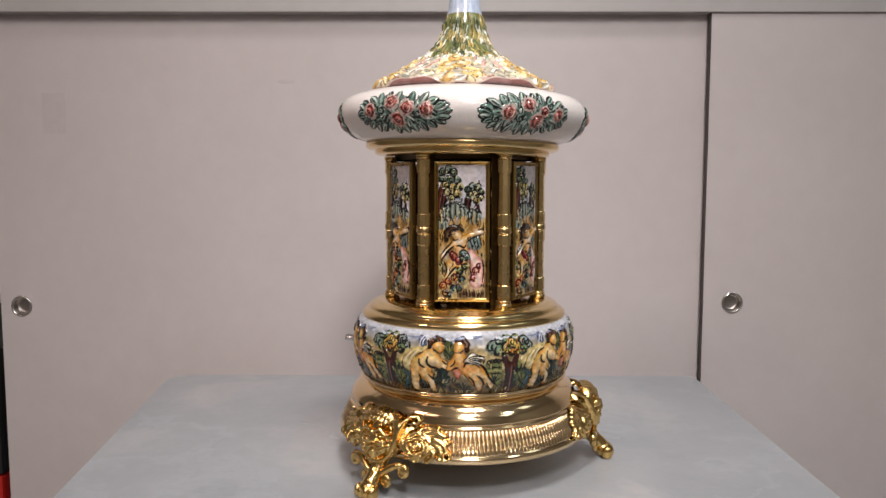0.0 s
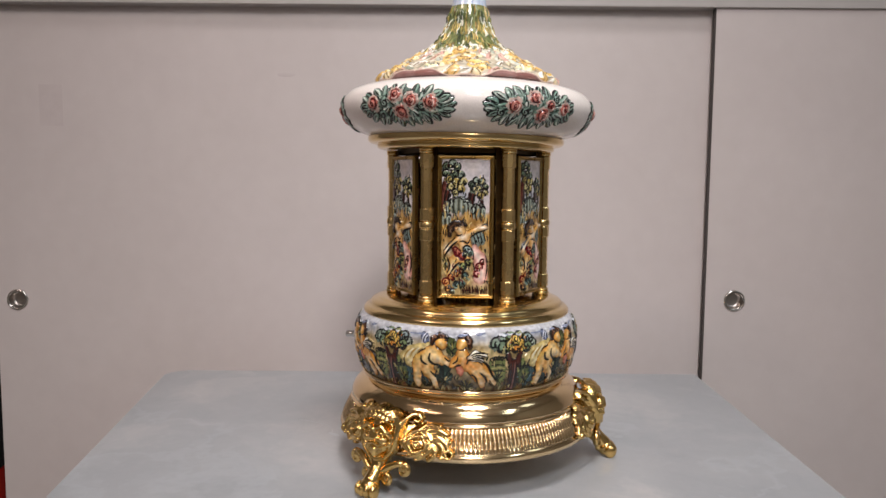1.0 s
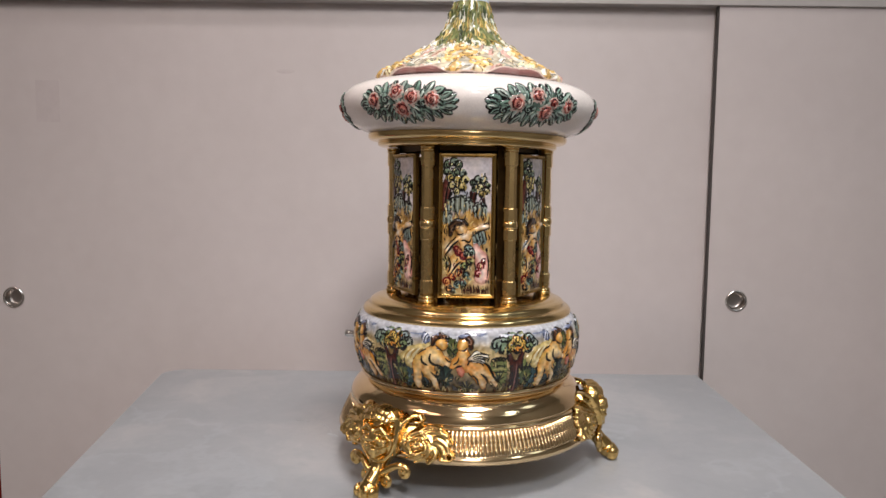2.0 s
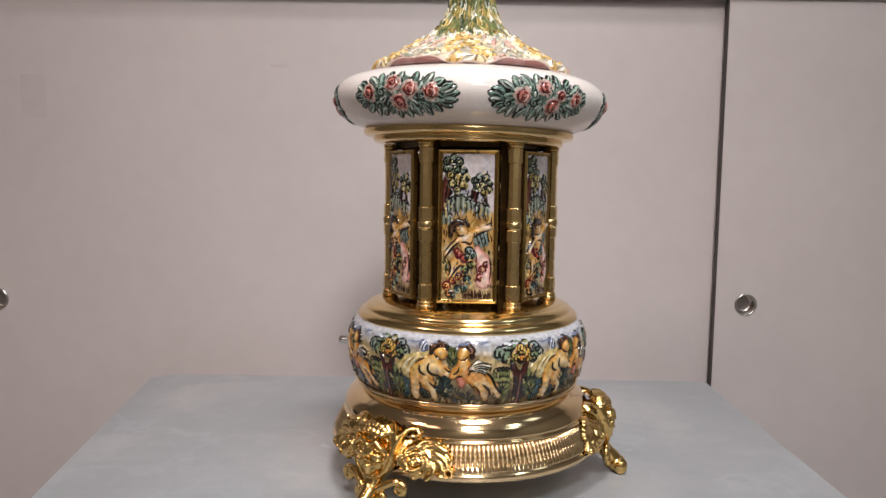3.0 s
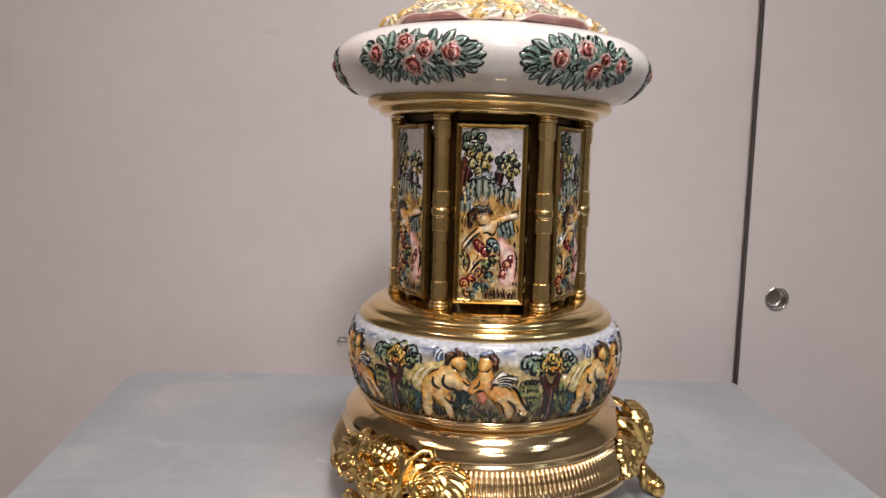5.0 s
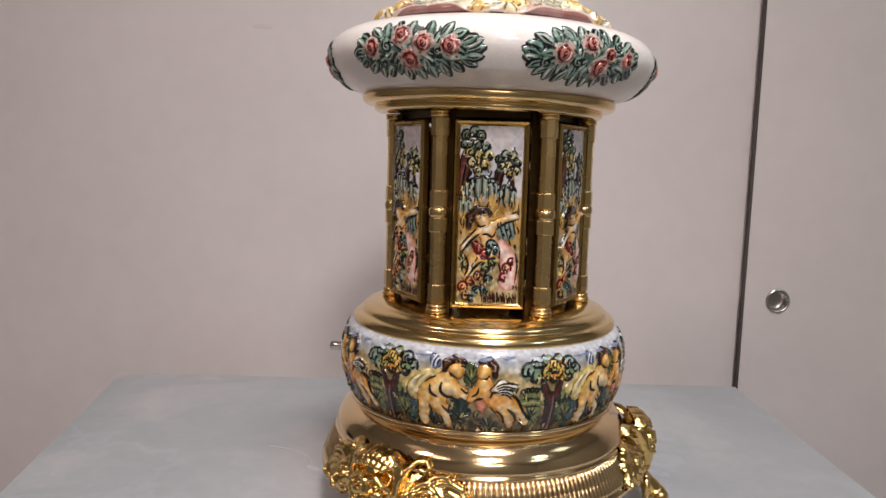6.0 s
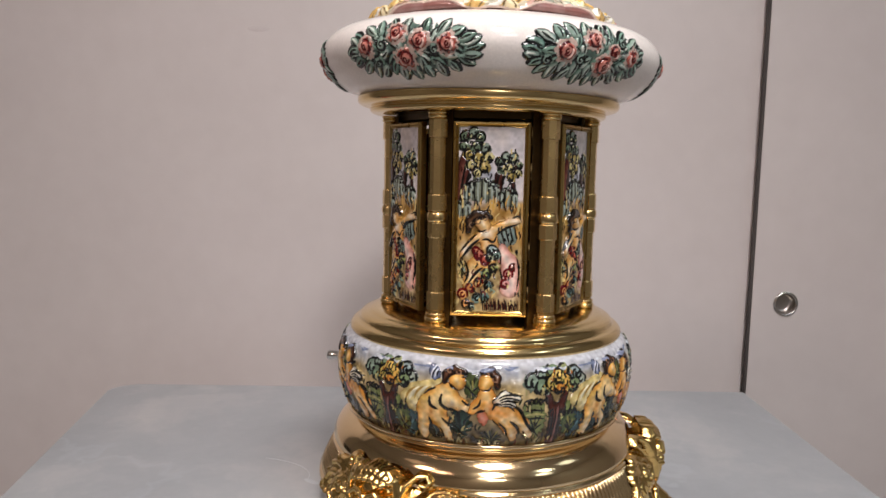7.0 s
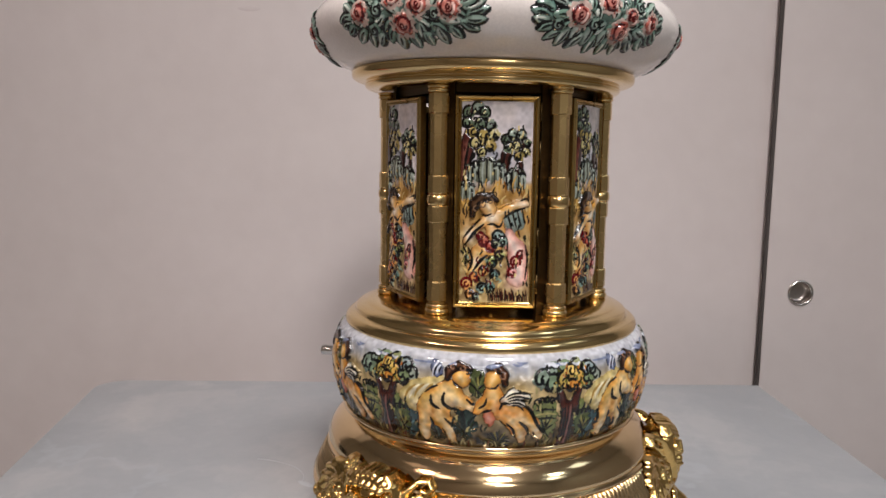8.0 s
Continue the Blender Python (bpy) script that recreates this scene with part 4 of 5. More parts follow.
def roof_relief():
    half = 40 * math.pi / 6
    f = Relief(-half, half, 0, ROOF.s[-1], 0.33, (0.62, 0.60, 0.50))
    n, m = f.h.shape
    wave = ROOF.at_z(259.5) - 2.2 * np.cos(f.u / half * math.pi) + 0.8 * np.cos(3 * f.u / half * math.pi)
    n1 = soft_noise((n, m), 7)
    top, mid = ROOF.at_z(309), ROOF.at_z(278)
    f.c[:] = np.array((0.62, 0.56, 0.44)) + (n1[..., None] - 0.5) * np.array((0.4, 0.35, 0.3))
    up = f.v > mid + (n1 - 0.5) * 6
    f.c[up] = ((np.array((0.24, 0.26, 0.12)) + (n1[..., None] - 0.5) * np.array((0.25, 0.2, 0.1))) * np.ones_like(f.c))[up]
    dark = (0.07, 0.055, 0.035)
    # gilded swirls in the middle of each face, pale filigree to both sides
    for k in range(60):
        w, z = rng.uniform(-half, half), rng.uniform(259, 280)
        warm = abs(w) < half * 0.5
        c = ((0.84, 0.66, 0.34), (0.89, 0.79, 0.54), (0.70, 0.48, 0.19), (0.92, 0.88, 0.76)) if warm else ((0.86, 0.84, 0.78), (0.62, 0.64, 0.56), (0.80, 0.72, 0.52), (0.42, 0.46, 0.38), (0.66, 0.44, 0.38))
        v, le, lean = ROOF.at_z(z), rng.uniform(5, 10), rng.uniform(-5, 5)
        f.brush([(w, v + le * 0.5), (w + lean * 0.7, v), (w + lean, v - le * 0.4)], rng.uniform(0.9, 1.9), c[k % len(c)], 1.0, 1)
        f.brush([(w + 0.7, v + le * 0.4), (w + lean * 0.7 + 0.9, v), (w + lean + 0.5, v - le * 0.35)], 0.3, (0.22, 0.15, 0.07), -0.2, 1)
    for k in range(26):
        w, z = rng.uniform(-half, half) * 0.92, rng.uniform(260, 281)
        c = ((0.90, 0.80, 0.52), (0.88, 0.86, 0.80), (0.76, 0.54, 0.20))[k % 3]
        f.curl(w, ROOF.at_z(z), rng.uniform(1.8, 3.8), rng.uniform(0, 360), 250, 0.7, c, 1.1, 0.55, 1)
        f.curl(w + 0.5, ROOF.at_z(z) - 0.4, rng.uniform(1.3, 2.4), rng.uniform(0, 360), 150, 0.24, dark, -0.2, 0.4)
    for pid, (w, v, a, b, t) in enumerate(((0, 270, 6.0, 4.2, 10), (-4.5, 275, 4.0, 4.6, -30), (5.6, 266.5, 5.5, 2.8, -10), (-7, 266.5, 5.0, 2.4, 15)), 4):
        f.blob(w, ROOF.at_z(v), a, b, t, (0.72, 0.46, 0.14), 1.7, pid, 0.08, (0.90, 0.76, 0.44), ink=dark)
        f.curl(w, ROOF.at_z(v), a * 0.6, rng.uniform(0, 360), 240, 0.40, (0.26, 0.13, 0.05), -0.3, 0.4)
        f.curl(w + 1, ROOF.at_z(v), a * 0.35, rng.uniform(0, 360), 200, 0.5, (0.92, 0.84, 0.62), 0.5, 0.4)
    greens = ((0.16, 0.19, 0.07), (0.24, 0.25, 0.10), (0.42, 0.34, 0.12), (0.10, 0.13, 0.07), (0.50, 0.36, 0.13))
    for k in range(64):
        v, w = rng.uniform(ROOF.at_z(277), ROOF.at_z(303)), rng.uniform(-half, half)
        le, lean = rng.uniform(4, 9), rng.uniform(-2, 2)
        f.brush([(w, v), (w + lean, v + le * 0.5), (w + 0.4 * lean, v + le)], rng.uniform(1.0, 2.0), greens[k % 5], 1.0, 3)
        f.brush([(w + 0.8, v), (w + lean + 0.9, v + le * 0.5), (w + 0.4 * lean + 0.5, v + le)], 0.4, (0.05, 0.06, 0.03), -0.1, 3)
    for k in range(18):
        w, v = rng.uniform(-0.9, 0.9) * half, rng.uniform(ROOF.at_z(279), ROOF.at_z(298))
        f.brush([(w, v), (w + rng.uniform(-1.5, 1.5), v + 2.5), (w + rng.uniform(-2, 2), v + rng.uniform(4, 7))], 0.9, ((0.86, 0.82, 0.70), (0.74, 0.58, 0.24), (0.66, 0.68, 0.56))[k % 3], 0.9, 3)
    f.c[:] = np.clip(f.c, 0, 1) ** 1.2 * (0.7 + 0.6 * soft_noise((n, m), 8)[..., None])
    neck = f.v > top
    n2 = soft_noise((n, m), 9)
    f.c[neck] = ((np.array((0.66, 0.70, 0.78)) - 0.25 * n2[..., None] * np.array((1, 0.7, 0.3))) * np.ones_like(f.c))[neck]
    f.h[neck] *= 0.2
    skirt = f.v < wave
    f.c[skirt] = (np.array((0.24, 0.10, 0.085)) + 0.08 * n2[..., None] * np.ones_like(f.c))[skirt]
    f.h[skirt] = -0.1
    lip = np.abs(f.v - wave) < 0.5
    f.c[lip] = (0.66, 0.50, 0.42)
    f.h[lip] = 0.9
    for a in (f.i,):
        a[skirt | neck] = 0
    f.h = 2.1 * np.tanh(f.h / 2.1) + (0.5 * (soft_noise((n, m), 4) - 0.5) + 1.5 * (soft_noise((n, m), 13) - 0.5)) * (f.i > 0)
    f.h *= np.clip((half - np.abs(f.u)) / 0.8, 0, 1)
    return f


grown("roof", roof_relief(), ROOF, 40.0, -3.0, {1: "relief_scroll", 3: "relief_foliage", 4: "relief_figure", 5: "relief_figure", 6: "relief_figure", 7: "relief_figure"}, "roof_panel", music_box, 6, "glazed roof with gilded relief and green foliage", LID)
part("finial", lathe_bm(smooth_profile([(0.0092, 0.3299), (0.0088, 0.3330), (0.0072, 0.3370), (0.0040, 0.3395), (0.0, 0.3400)], 4), 32), GLAZE, music_box, "pale glazed finial", m=LID)

# ---- columns ----
def column_meshes():
    """An eight-sided shaft with wider sleeves at its head, middle and foot, and turned rings."""
    shaft = lathe_bm([(0.0, 0.1206), (0.0037, 0.1206), (0.0037, 0.2152), (0.0, 0.2152)], 8)
    out = [("shaft", shaft, None)]
    for z0, z1 in ((0.1258, 0.1346), (0.1592, 0.1664), (0.1712, 0.1790), (0.2042, 0.2128)):
        out.append(("sleeve", lathe_bm([(0.0036, z0), (0.0042, z0 + 0.0001), (0.0044, z0 + 0.0005), (0.0044, z1 - 0.0005), (0.0042, z1 - 0.0001), (0.0036, z1)], 8), None))
    for z, r, h in ((0.1688, 0.0048, 0.0024), (0.1218, 0.0052, 0.0013), (0.1240, 0.0048, 0.0010), (0.2137, 0.0048, 0.0009), (0.2152, 0.0050, 0.0007)):
        arc = [(r - 0.0009 + 0.0009 * math.cos(t), z + h * math.sin(t)) for t in [math.pi * (k / 6 - 0.5) for k in range(7)]]
        out.append(("bead", lathe_bm([(0.0036, z - h)] + arc + [(0.0036, z + h)], 18), None))
    return out


AXIS = -2.4
col_parts = column_meshes()
first_col = None
for k in range(6):
    m = pose(0.0008, 0, 0) @ pose(0, 0, 0, 0, 0, AXIS + 30 + 60 * k) @ pose(0, -0.0500, 0)
    if first_col is None:
        body = part("column", col_parts[0][1], SATIN, music_box, "slender brass column with collars", smooth=False, m=m)
        first_col = [body]
        for name, b, _ in col_parts[1:]:
            first_col.append(part(name, b, SATIN, body, smooth=name == "bead"))
    else:
        body = place("column", first_col[0].data, music_box, "slender brass column with collars", m)
        for o in first_col[1:]:
            place(o.name.split(".")[0], o.data, body)


# ---- hinged doors with painted panels ----
def door_relief():
    W, H = 32.6, 84.0
    f = Relief(0, W, 0, H, 0.28, (0.66, 0.62, 0.64))
    n, m = f.h.shape
    f.depth = 1.5
    U = lambda q: q * W
    V = lambda q: (1 - q) * H
    P = lambda *pts: [(U(a), V(b)) for a, b in pts]
    n1, n2, n3 = soft_noise((n, m), 22), soft_noise((n, m), 7), soft_noise((n, m), 13)
    q = 1 - f.v / H
    sky = np.array((0.74, 0.70, 0.71)) + (n1[..., None] - 0.5) * np.array((0.16, 0.12, 0.06))
    tan = np.array((0.58, 0.40, 0.18)) + (n3[..., None] - 0.5) * np.array((0.40, 0.34, 0.24))
    low = np.array((0.52, 0.42, 0.25)) + (n2[..., None] - 0.5) * np.array((0.36, 0.36, 0.24))
    a = np.clip((q - 0.36) / 0.07 + (n3 - 0.5), 0, 1)[..., None]
    b = np.clip((q - 0.62) / 0.15 + (n3 - 0.5), 0, 1)[..., None]
    f.c[:] = sky * (1 - a) + (tan * (1 - b) + low * b) * a
    haze = np.clip(1 - np.hypot((f.u - U(0.45)) / 6.5, (f.v - V(0.26)) / 8.5), 0, 1)[..., None]
    f.c[:] = f.c * (1 - haze) + np.array((0.46, 0.48, 0.52)) * haze
    flesh, glow, pale, white = (0.66, 0.38, 0.15), (0.86, 0.63, 0.34), (0.93, 0.82, 0.64), (0.94, 0.88, 0.78)
    umber, hair, wine, teal = (0.10, 0.045, 0.02), (0.035, 0.020, 0.014), (0.22, 0.02, 0.03), (0.09, 0.15, 0.15)

    # trunks
    f.mass([[(U(0.0), V(0.40), 3.6), (U(0.05), V(0.26), 3.8), (U(0.12), V(0.15), 2.6)]], (0.08, 0.03, 0.025), (0.20, 0.08, 0.065), (0.30, 0.15, 0.12), 0.7, None, 0.25)
    f.mass([[(U(0.60), V(0.34), 2.4), (U(0.63), V(0.26), 2.5), (U(0.70), V(0.21), 2.0)], [(U(0.84), V(0.33), 1.3), (U(0.81), V(0.27), 1.2)]], (0.06, 0.025, 0.02), (0.14, 0.06, 0.05), (0.22, 0.10, 0.08), 0.7, None, 0.25)
    for p in (((0.03, 0.40), (0.07, 0.28), (0.12, 0.18)), ((0.12, 0.38), (0.13, 0.30), (0.17, 0.24)), ((0.58, 0.34), (0.60, 0.27), (0.66, 0.22)), ((0.66, 0.35), (0.67, 0.28), (0.72, 0.24))):
        f.brush(P(*p), 0.6, (0.03, 0.015, 0.015), 0.0)
    # crowns drawn as lobes, green and dark above, gilded in the middle
    sage, mist, gold, cream = (0.22, 0.27, 0.20), (0.34, 0.39, 0.34), (0.46, 0.38, 0.17), (0.58, 0.53, 0.31)
    for u, v, r, fill in ((0.10, 0.055, 3.2, sage), (0.22, 0.035, 3.0, mist), (0.32, 0.055, 2.8, sage), (0.08, 0.105, 2.6, sage), (0.40, 0.115, 2.8, mist), (0.45, 0.165, 2.8, cream), (0.40, 0.215, 2.9, gold), (0.28, 0.245, 2.5, cream), (0.16, 0.15, 3.0, gold), (0.20, 0.205, 2.8, cream), (0.26, 0.11, 3.0, sage), (0.30, 0.165, 3.2, gold),
                          (0.62, 0.185, 2.5, sage), (0.72, 0.160, 2.7, mist), (0.83, 0.165, 2.7, mist), (0.91, 0.200, 2.4, sage), (0.90, 0.245, 2.2, cream), (0.66, 0.225, 2.2, sage), (0.80, 0.265, 2.4, gold), (0.76, 0.215, 2.6, cream)):
        f.puff(U(u), V(v), r, fill, None, 0.6, INK, 0.52)
    for u, v in ((0.14, 0.05), (0.27, 0.055), (0.19, 0.09), (0.34, 0.09), (0.22, 0.16), (0.36, 0.17), (0.30, 0.21), (0.68, 0.18), (0.78, 0.17), (0.87, 0.19), (0.72, 0.22), (0.84, 0.23)):
        f.curl(U(u), V(v), rng.uniform(0.9, 1.5), rng.uniform(0, 360), 230, 0.5, INK, 0, 0.4)
        f.brush([(U(u) + 1.0, V(v) - 0.6), (U(u) + 1.8, V(v) + 0.4)], 0.34, (0.78, 0.76, 0.52), 0.15)
    # shell-shaped bushes of hanging blades
    for cu, cv, ru, rv, count in ((0.36, 0.335, 8.6, 5.4, 15), (0.76, 0.375, 4.6, 4.6, 9), (0.08, 0.435, 3.6, 4.0, 7)):
        f.blob(U(cu), V(cv), ru, rv, 0, (0.24, 0.26, 0.20), 0.8, None, 0.05, (0.42, 0.44, 0.36), wob=0.5)
        for k in range(count):
            t = math.pi * (k + 0.5) / count
            x, y = U(cu) - ru * math.cos(t), V(cv) + rv * math.sin(t) * 0.95
            f.brush([(U(cu) - 0.35 * ru * math.cos(t), y + 0.3), (x * 0.96 + U(cu) * 0.04, y * 0.6 + V(cv) * 0.4), (x, V(cv) - rv * (0.9 + 0.3 * math.sin(t)))], 0.48, INK if k % 2 else (0.52, 0.57, 0.52), 0.2)
        for k in range(count // 2):
            t = math.pi * (k + 0.5) / (count // 2)
            f.curl(U(cu) - 0.8 * ru * math.cos(t), V(cv) + 0.75 * rv * math.sin(t), 1.3, 0, 190, 0.42, INK, 0, 0.2)
    # reeds behind the figure
    for k in range(44):
        u, v = rng.uniform(0.02, 0.98), rng.uniform(0.42, 0.60)
        c = ((0.74, 0.52, 0.20), (0.42, 0.24, 0.08), (0.05, 0.04, 0.03), (0.80, 0.66, 0.36))[k % 4]
        f.brush([(U(u), V(v)), (U(u) + rng.uniform(-0.8, 0.8), V(v) + 2.0), (U(u) + rng.uniform(-1.8, 1.8), V(v) + rng.uniform(3.5, 6))], rng.uniform(0.3, 0.5), c, 0.2)
    # wing behind the raised arm
    f.blob(U(0.76), V(0.585), 4.8, 5.0, -20, (0.30, 0.34, 0.30), 0.8, None, 0.05, (0.52, 0.54, 0.48))
    for k in range(8):
        f.brush(P((0.62 + 0.035 * k, 0.545 - 0.004 * k), (0.66 + 0.035 * k, 0.585), (0.70 + 0.032 * k, 0.640 - 0.006 * k)), 0.46, INK if k % 2 else (0.34, 0.42, 0.40), 0.15)
    # the figure, kept to plain rounded masses
    f.mass([[(U(0.66), V(0.66), 3.4), (U(0.82), V(0.74), 4.4), (U(0.82), V(0.86), 5.0)]], (0.66, 0.36, 0.30), (0.82, 0.58, 0.52), (0.88, 0.74, 0.68), 0.8, None, 0.12, 0.3, (0.3, 0.08, 0.08))
    f.mass([[(U(0.46), V(0.70), 5.0), (U(0.30), V(0.76), 4.8), (U(0.17), V(0.85), 2.6)]], (0.62, 0.34, 0.12), (0.86, 0.62, 0.30), (0.92, 0.80, 0.56), 1.1, None, 0.15, 0.4, umber)
    f.mass([[(U(0.47), V(0.565), 3.8), (U(0.50), V(0.635), 4.6)], [(U(0.54), V(0.555), 2.5), (U(0.68), V(0.53), 2.0), (U(0.80), V(0.505), 1.7), (U(0.93), V(0.50), 1.4)],
            [(U(0.38), V(0.575), 2.2), (U(0.22), V(0.625), 1.8), (U(0.08), V(0.690), 1.3)]], flesh, glow, pale, 1.3, None, 0.2, 0.7, umber, 2.8, 1.4)
    f.mass([[(U(0.38), V(0.510), 3.7), (U(0.42), V(0.530), 3.0)]], flesh, glow, pale, 1.1, None, 0.2, 1.4, umber)
    f.mass([[(U(0.17), V(0.555), 1.6), (U(0.19), V(0.505), 2.3), (U(0.28), V(0.470), 2.2), (U(0.44), V(0.466), 1.5), (U(0.52), V(0.485), 1.0)]], hair, (0.09, 0.05, 0.03), (0.26, 0.17, 0.11), 0.9, None, 0.3, 1.4, full=2.4)
    for k in range(7):
        f.curl(U(0.17 + 0.05 * k), V(0.535 - 0.012 * k + 0.012 * math.sin(3 * k)), 1.3, 40 * k, 240, 0.3, (0.36, 0.26, 0.18) if k % 2 else INK, 0.1, 0.3)
    for u, v, a, b, col in ((0.50, 0.61, 2.6, 3.0, (0.76, 0.42, 0.13)), (0.88, 0.50, 3.4, 1.8, white), (0.14, 0.66, 2.4, 3.0, white), (0.34, 0.75, 3.6, 3.0, (0.78, 0.44, 0.12)), (0.24, 0.79, 2.4, 2.4, pale), (0.44, 0.57, 2.2, 1.6, white), (0.80, 0.90, 4.0, 3.0, (0.88, 0.68, 0.64)), (0.62, 0.52, 3.0, 1.6, (0.86, 0.54, 0.16))):
        f.wash(U(u), V(v), a, b, col, 0.85)
    for p, w in ((((0.34, 0.60), (0.20, 0.645), (0.06, 0.715)), 0.56), (((0.30, 0.575), (0.18, 0.615), (0.05, 0.675)), 0.44), (((0.38, 0.605), (0.46, 0.600), (0.55, 0.615), (0.60, 0.585)), 0.5), (((0.60, 0.575), (0.74, 0.540), (0.92, 0.520)), 0.5), (((0.84, 0.485), (0.93, 0.475), (0.97, 0.495)), 0.4), (((0.20, 0.835), (0.30, 0.785), (0.40, 0.755)), 0.62), (((0.12, 0.72), (0.18, 0.78), (0.13, 0.84)), 0.5),
                 (((0.30, 0.555), (0.36, 0.560), (0.44, 0.548)), 0.4), (((0.60, 0.64), (0.66, 0.68), (0.68, 0.74)), 0.44), (((0.92, 0.70), (0.96, 0.78), (0.93, 0.88)), 0.4), (((0.66, 0.76), (0.70, 0.82), (0.66, 0.88)), 0.44)):
        f.brush(P(*p), 1.25 * w, INK, -0.25)
    # bouquet: red and blue-green coils in the lap, more about the drape and the ground
    for u, v, r, fill, ink in ((0.34, 0.690, 2.5, (0.62, 0.26, 0.20), wine), (0.44, 0.715, 2.5, (0.56, 0.20, 0.15), wine), (0.29, 0.665, 1.8, (0.66, 0.34, 0.22), wine), (0.53, 0.660, 2.5, (0.36, 0.44, 0.42), INK), (0.60, 0.690, 2.2, (0.30, 0.38, 0.34), INK), (0.50, 0.700, 1.8, (0.46, 0.48, 0.36), INK),
                              (0.79, 0.790, 2.4, (0.74, 0.42, 0.38), wine), (0.75, 0.845, 2.1, (0.72, 0.42, 0.40), wine), (0.86, 0.755, 1.8, (0.78, 0.50, 0.44), wine), (0.10, 0.905, 2.6, (0.72, 0.44, 0.20), wine), (0.22, 0.870, 2.4, (0.66, 0.36, 0.16), wine), (0.34, 0.840, 2.2, (0.74, 0.48, 0.22), wine), (0.16, 0.960, 2.2, (0.72, 0.46, 0.22), (0.10, 0.04, 0.02)),
                              (0.46, 0.790, 2.4, (0.40, 0.44, 0.22), INK), (0.56, 0.760, 2.1, (0.46, 0.48, 0.24), INK), (0.50, 0.860, 2.3, (0.30, 0.42, 0.38), INK), (0.32, 0.925, 2.3, (0.34, 0.46, 0.44), INK), (0.44, 0.920, 2.2, (0.22, 0.32, 0.30), INK), (0.24, 0.975, 1.6, (0.42, 0.48, 0.40), INK)):
        f.puff(U(u), V(v), r * 1.08, fill, None, 0.7, ink, 0.62, 0.5)
    for k in range(22):
        u, v = rng.uniform(0.03, 0.60), rng.uniform(0.76, 0.985)
        f.brush([(U(u), V(v)), (U(u) + rng.uniform(-1.2, 1.2), V(v) + 1.0), (U(u) + rng.uniform(-2.2, 2.2), V(v) + rng.uniform(1.4, 3.2))], 0.42, (INK, (0.80, 0.66, 0.36), wine, (0.40, 0.50, 0.42), teal)[k % 5], 0.2)
    f.fern(U(0.08), V(0.80), 6, 8.0, 40, (INK, (0.44, 0.40, 0.18), INK), 0.45, 0.15)
    for k in range(24):
        u = 0.42 + 0.54 * (k + rng.uniform(-0.3, 0.3)) / 23
        lean = rng.uniform(-1.6, 0.3)
        f.brush([(U(u), V(0.995)), (U(u) + 0.2 * lean, V(0.968)), (U(u) + lean, V(rng.uniform(0.925, 0.955)))], 0.36, ((0.03, 0.02, 0.02), (0.14, 0.05, 0.04))[k % 2], 0.2, None, 0.3)
    # short ink and pale touches that break up leaves, reeds and ground
    for k in range(120):
        u, v = rng.uniform(0.02, 0.98), rng.uniform(0.05, 0.98)
        body = 0.47 < v < 0.70 and 0.10 < u < 0.62 or 0.48 < v < 0.54 and u > 0.5
        if body or f.c[min(n - 1, int(V(v) / 0.28)), min(m - 1, int(U(u) / 0.28))].min() > 0.5:
            continue
        a, le = rng.uniform(-0.9, 0.9), rng.uniform(1.2, 3.0)
        f.brush([(U(u), V(v)), (U(u) + 0.5 * le * a, V(v) + 0.6 * le), (U(u) + le * a * 0.4, V(v) + le)], 0.44, (INK, (0.05, 0.06, 0.05), INK, (0.72, 0.62, 0.36), (0.12, 0.03, 0.02))[k % 5], 0.1)
    f.c[:] *= 0.88 + 0.24 * soft_noise((n, m), 6)[..., None]
    busy = np.clip((q - 0.24) / 0.1, 0.1, 1)
    f.h = f.h + busy * (0.15 * (soft_noise((n, m), 5) - 0.5) + 0.6 * (soft_noise((n, m), 11) - 0.5))
    f.h *= np.clip(np.minimum(np.minimum(f.u, W - f.u), np.minimum(f.v, H - f.v)) / 0.8, 0, 1)
    return f


def panel_where(u, v, h):
    x = (u - 16.3) * 0.90 / 1000
    bow = 1.4 * (1 - (x / 0.0147) ** 2)
    return x, -(h + bow) / 1000 - 0.0004, (v * 0.986 + 2.8) / 1000


def frame_bm():
    """Moulded door frame round an opening, with a step to the panel."""
    bm = bmesh.new()
    loops = []
    for inset, y in ((0.0, 0.0020), (0.0, -0.0006), (0.0004, -0.0011), (0.0011, -0.0013), (0.0016, -0.0008), (0.0020, -0.0014), (0.0025, -0.0010), (0.0027, 0.0004)):
        x, z0, z1 = 0.0171 - inset, 0.0004 + inset, 0.0880 - inset
        loops.append([bm.verts.new(p) for p in ((-x, y, z0), (x, y, z0), (x, y, z1), (-x, y, z1))])
    for a, b in zip(loops, loops[1:]):
        for k in range(4):
            bm.faces.new((a[k], a[(k + 1) % 4], b[(k + 1) % 4], b[k]))
    bm.faces.new(loops[-1]), bm.faces.new(loops[0][::-1])
    bmesh.ops.recalc_face_normals(bm, faces=bm.faces)
    return bm


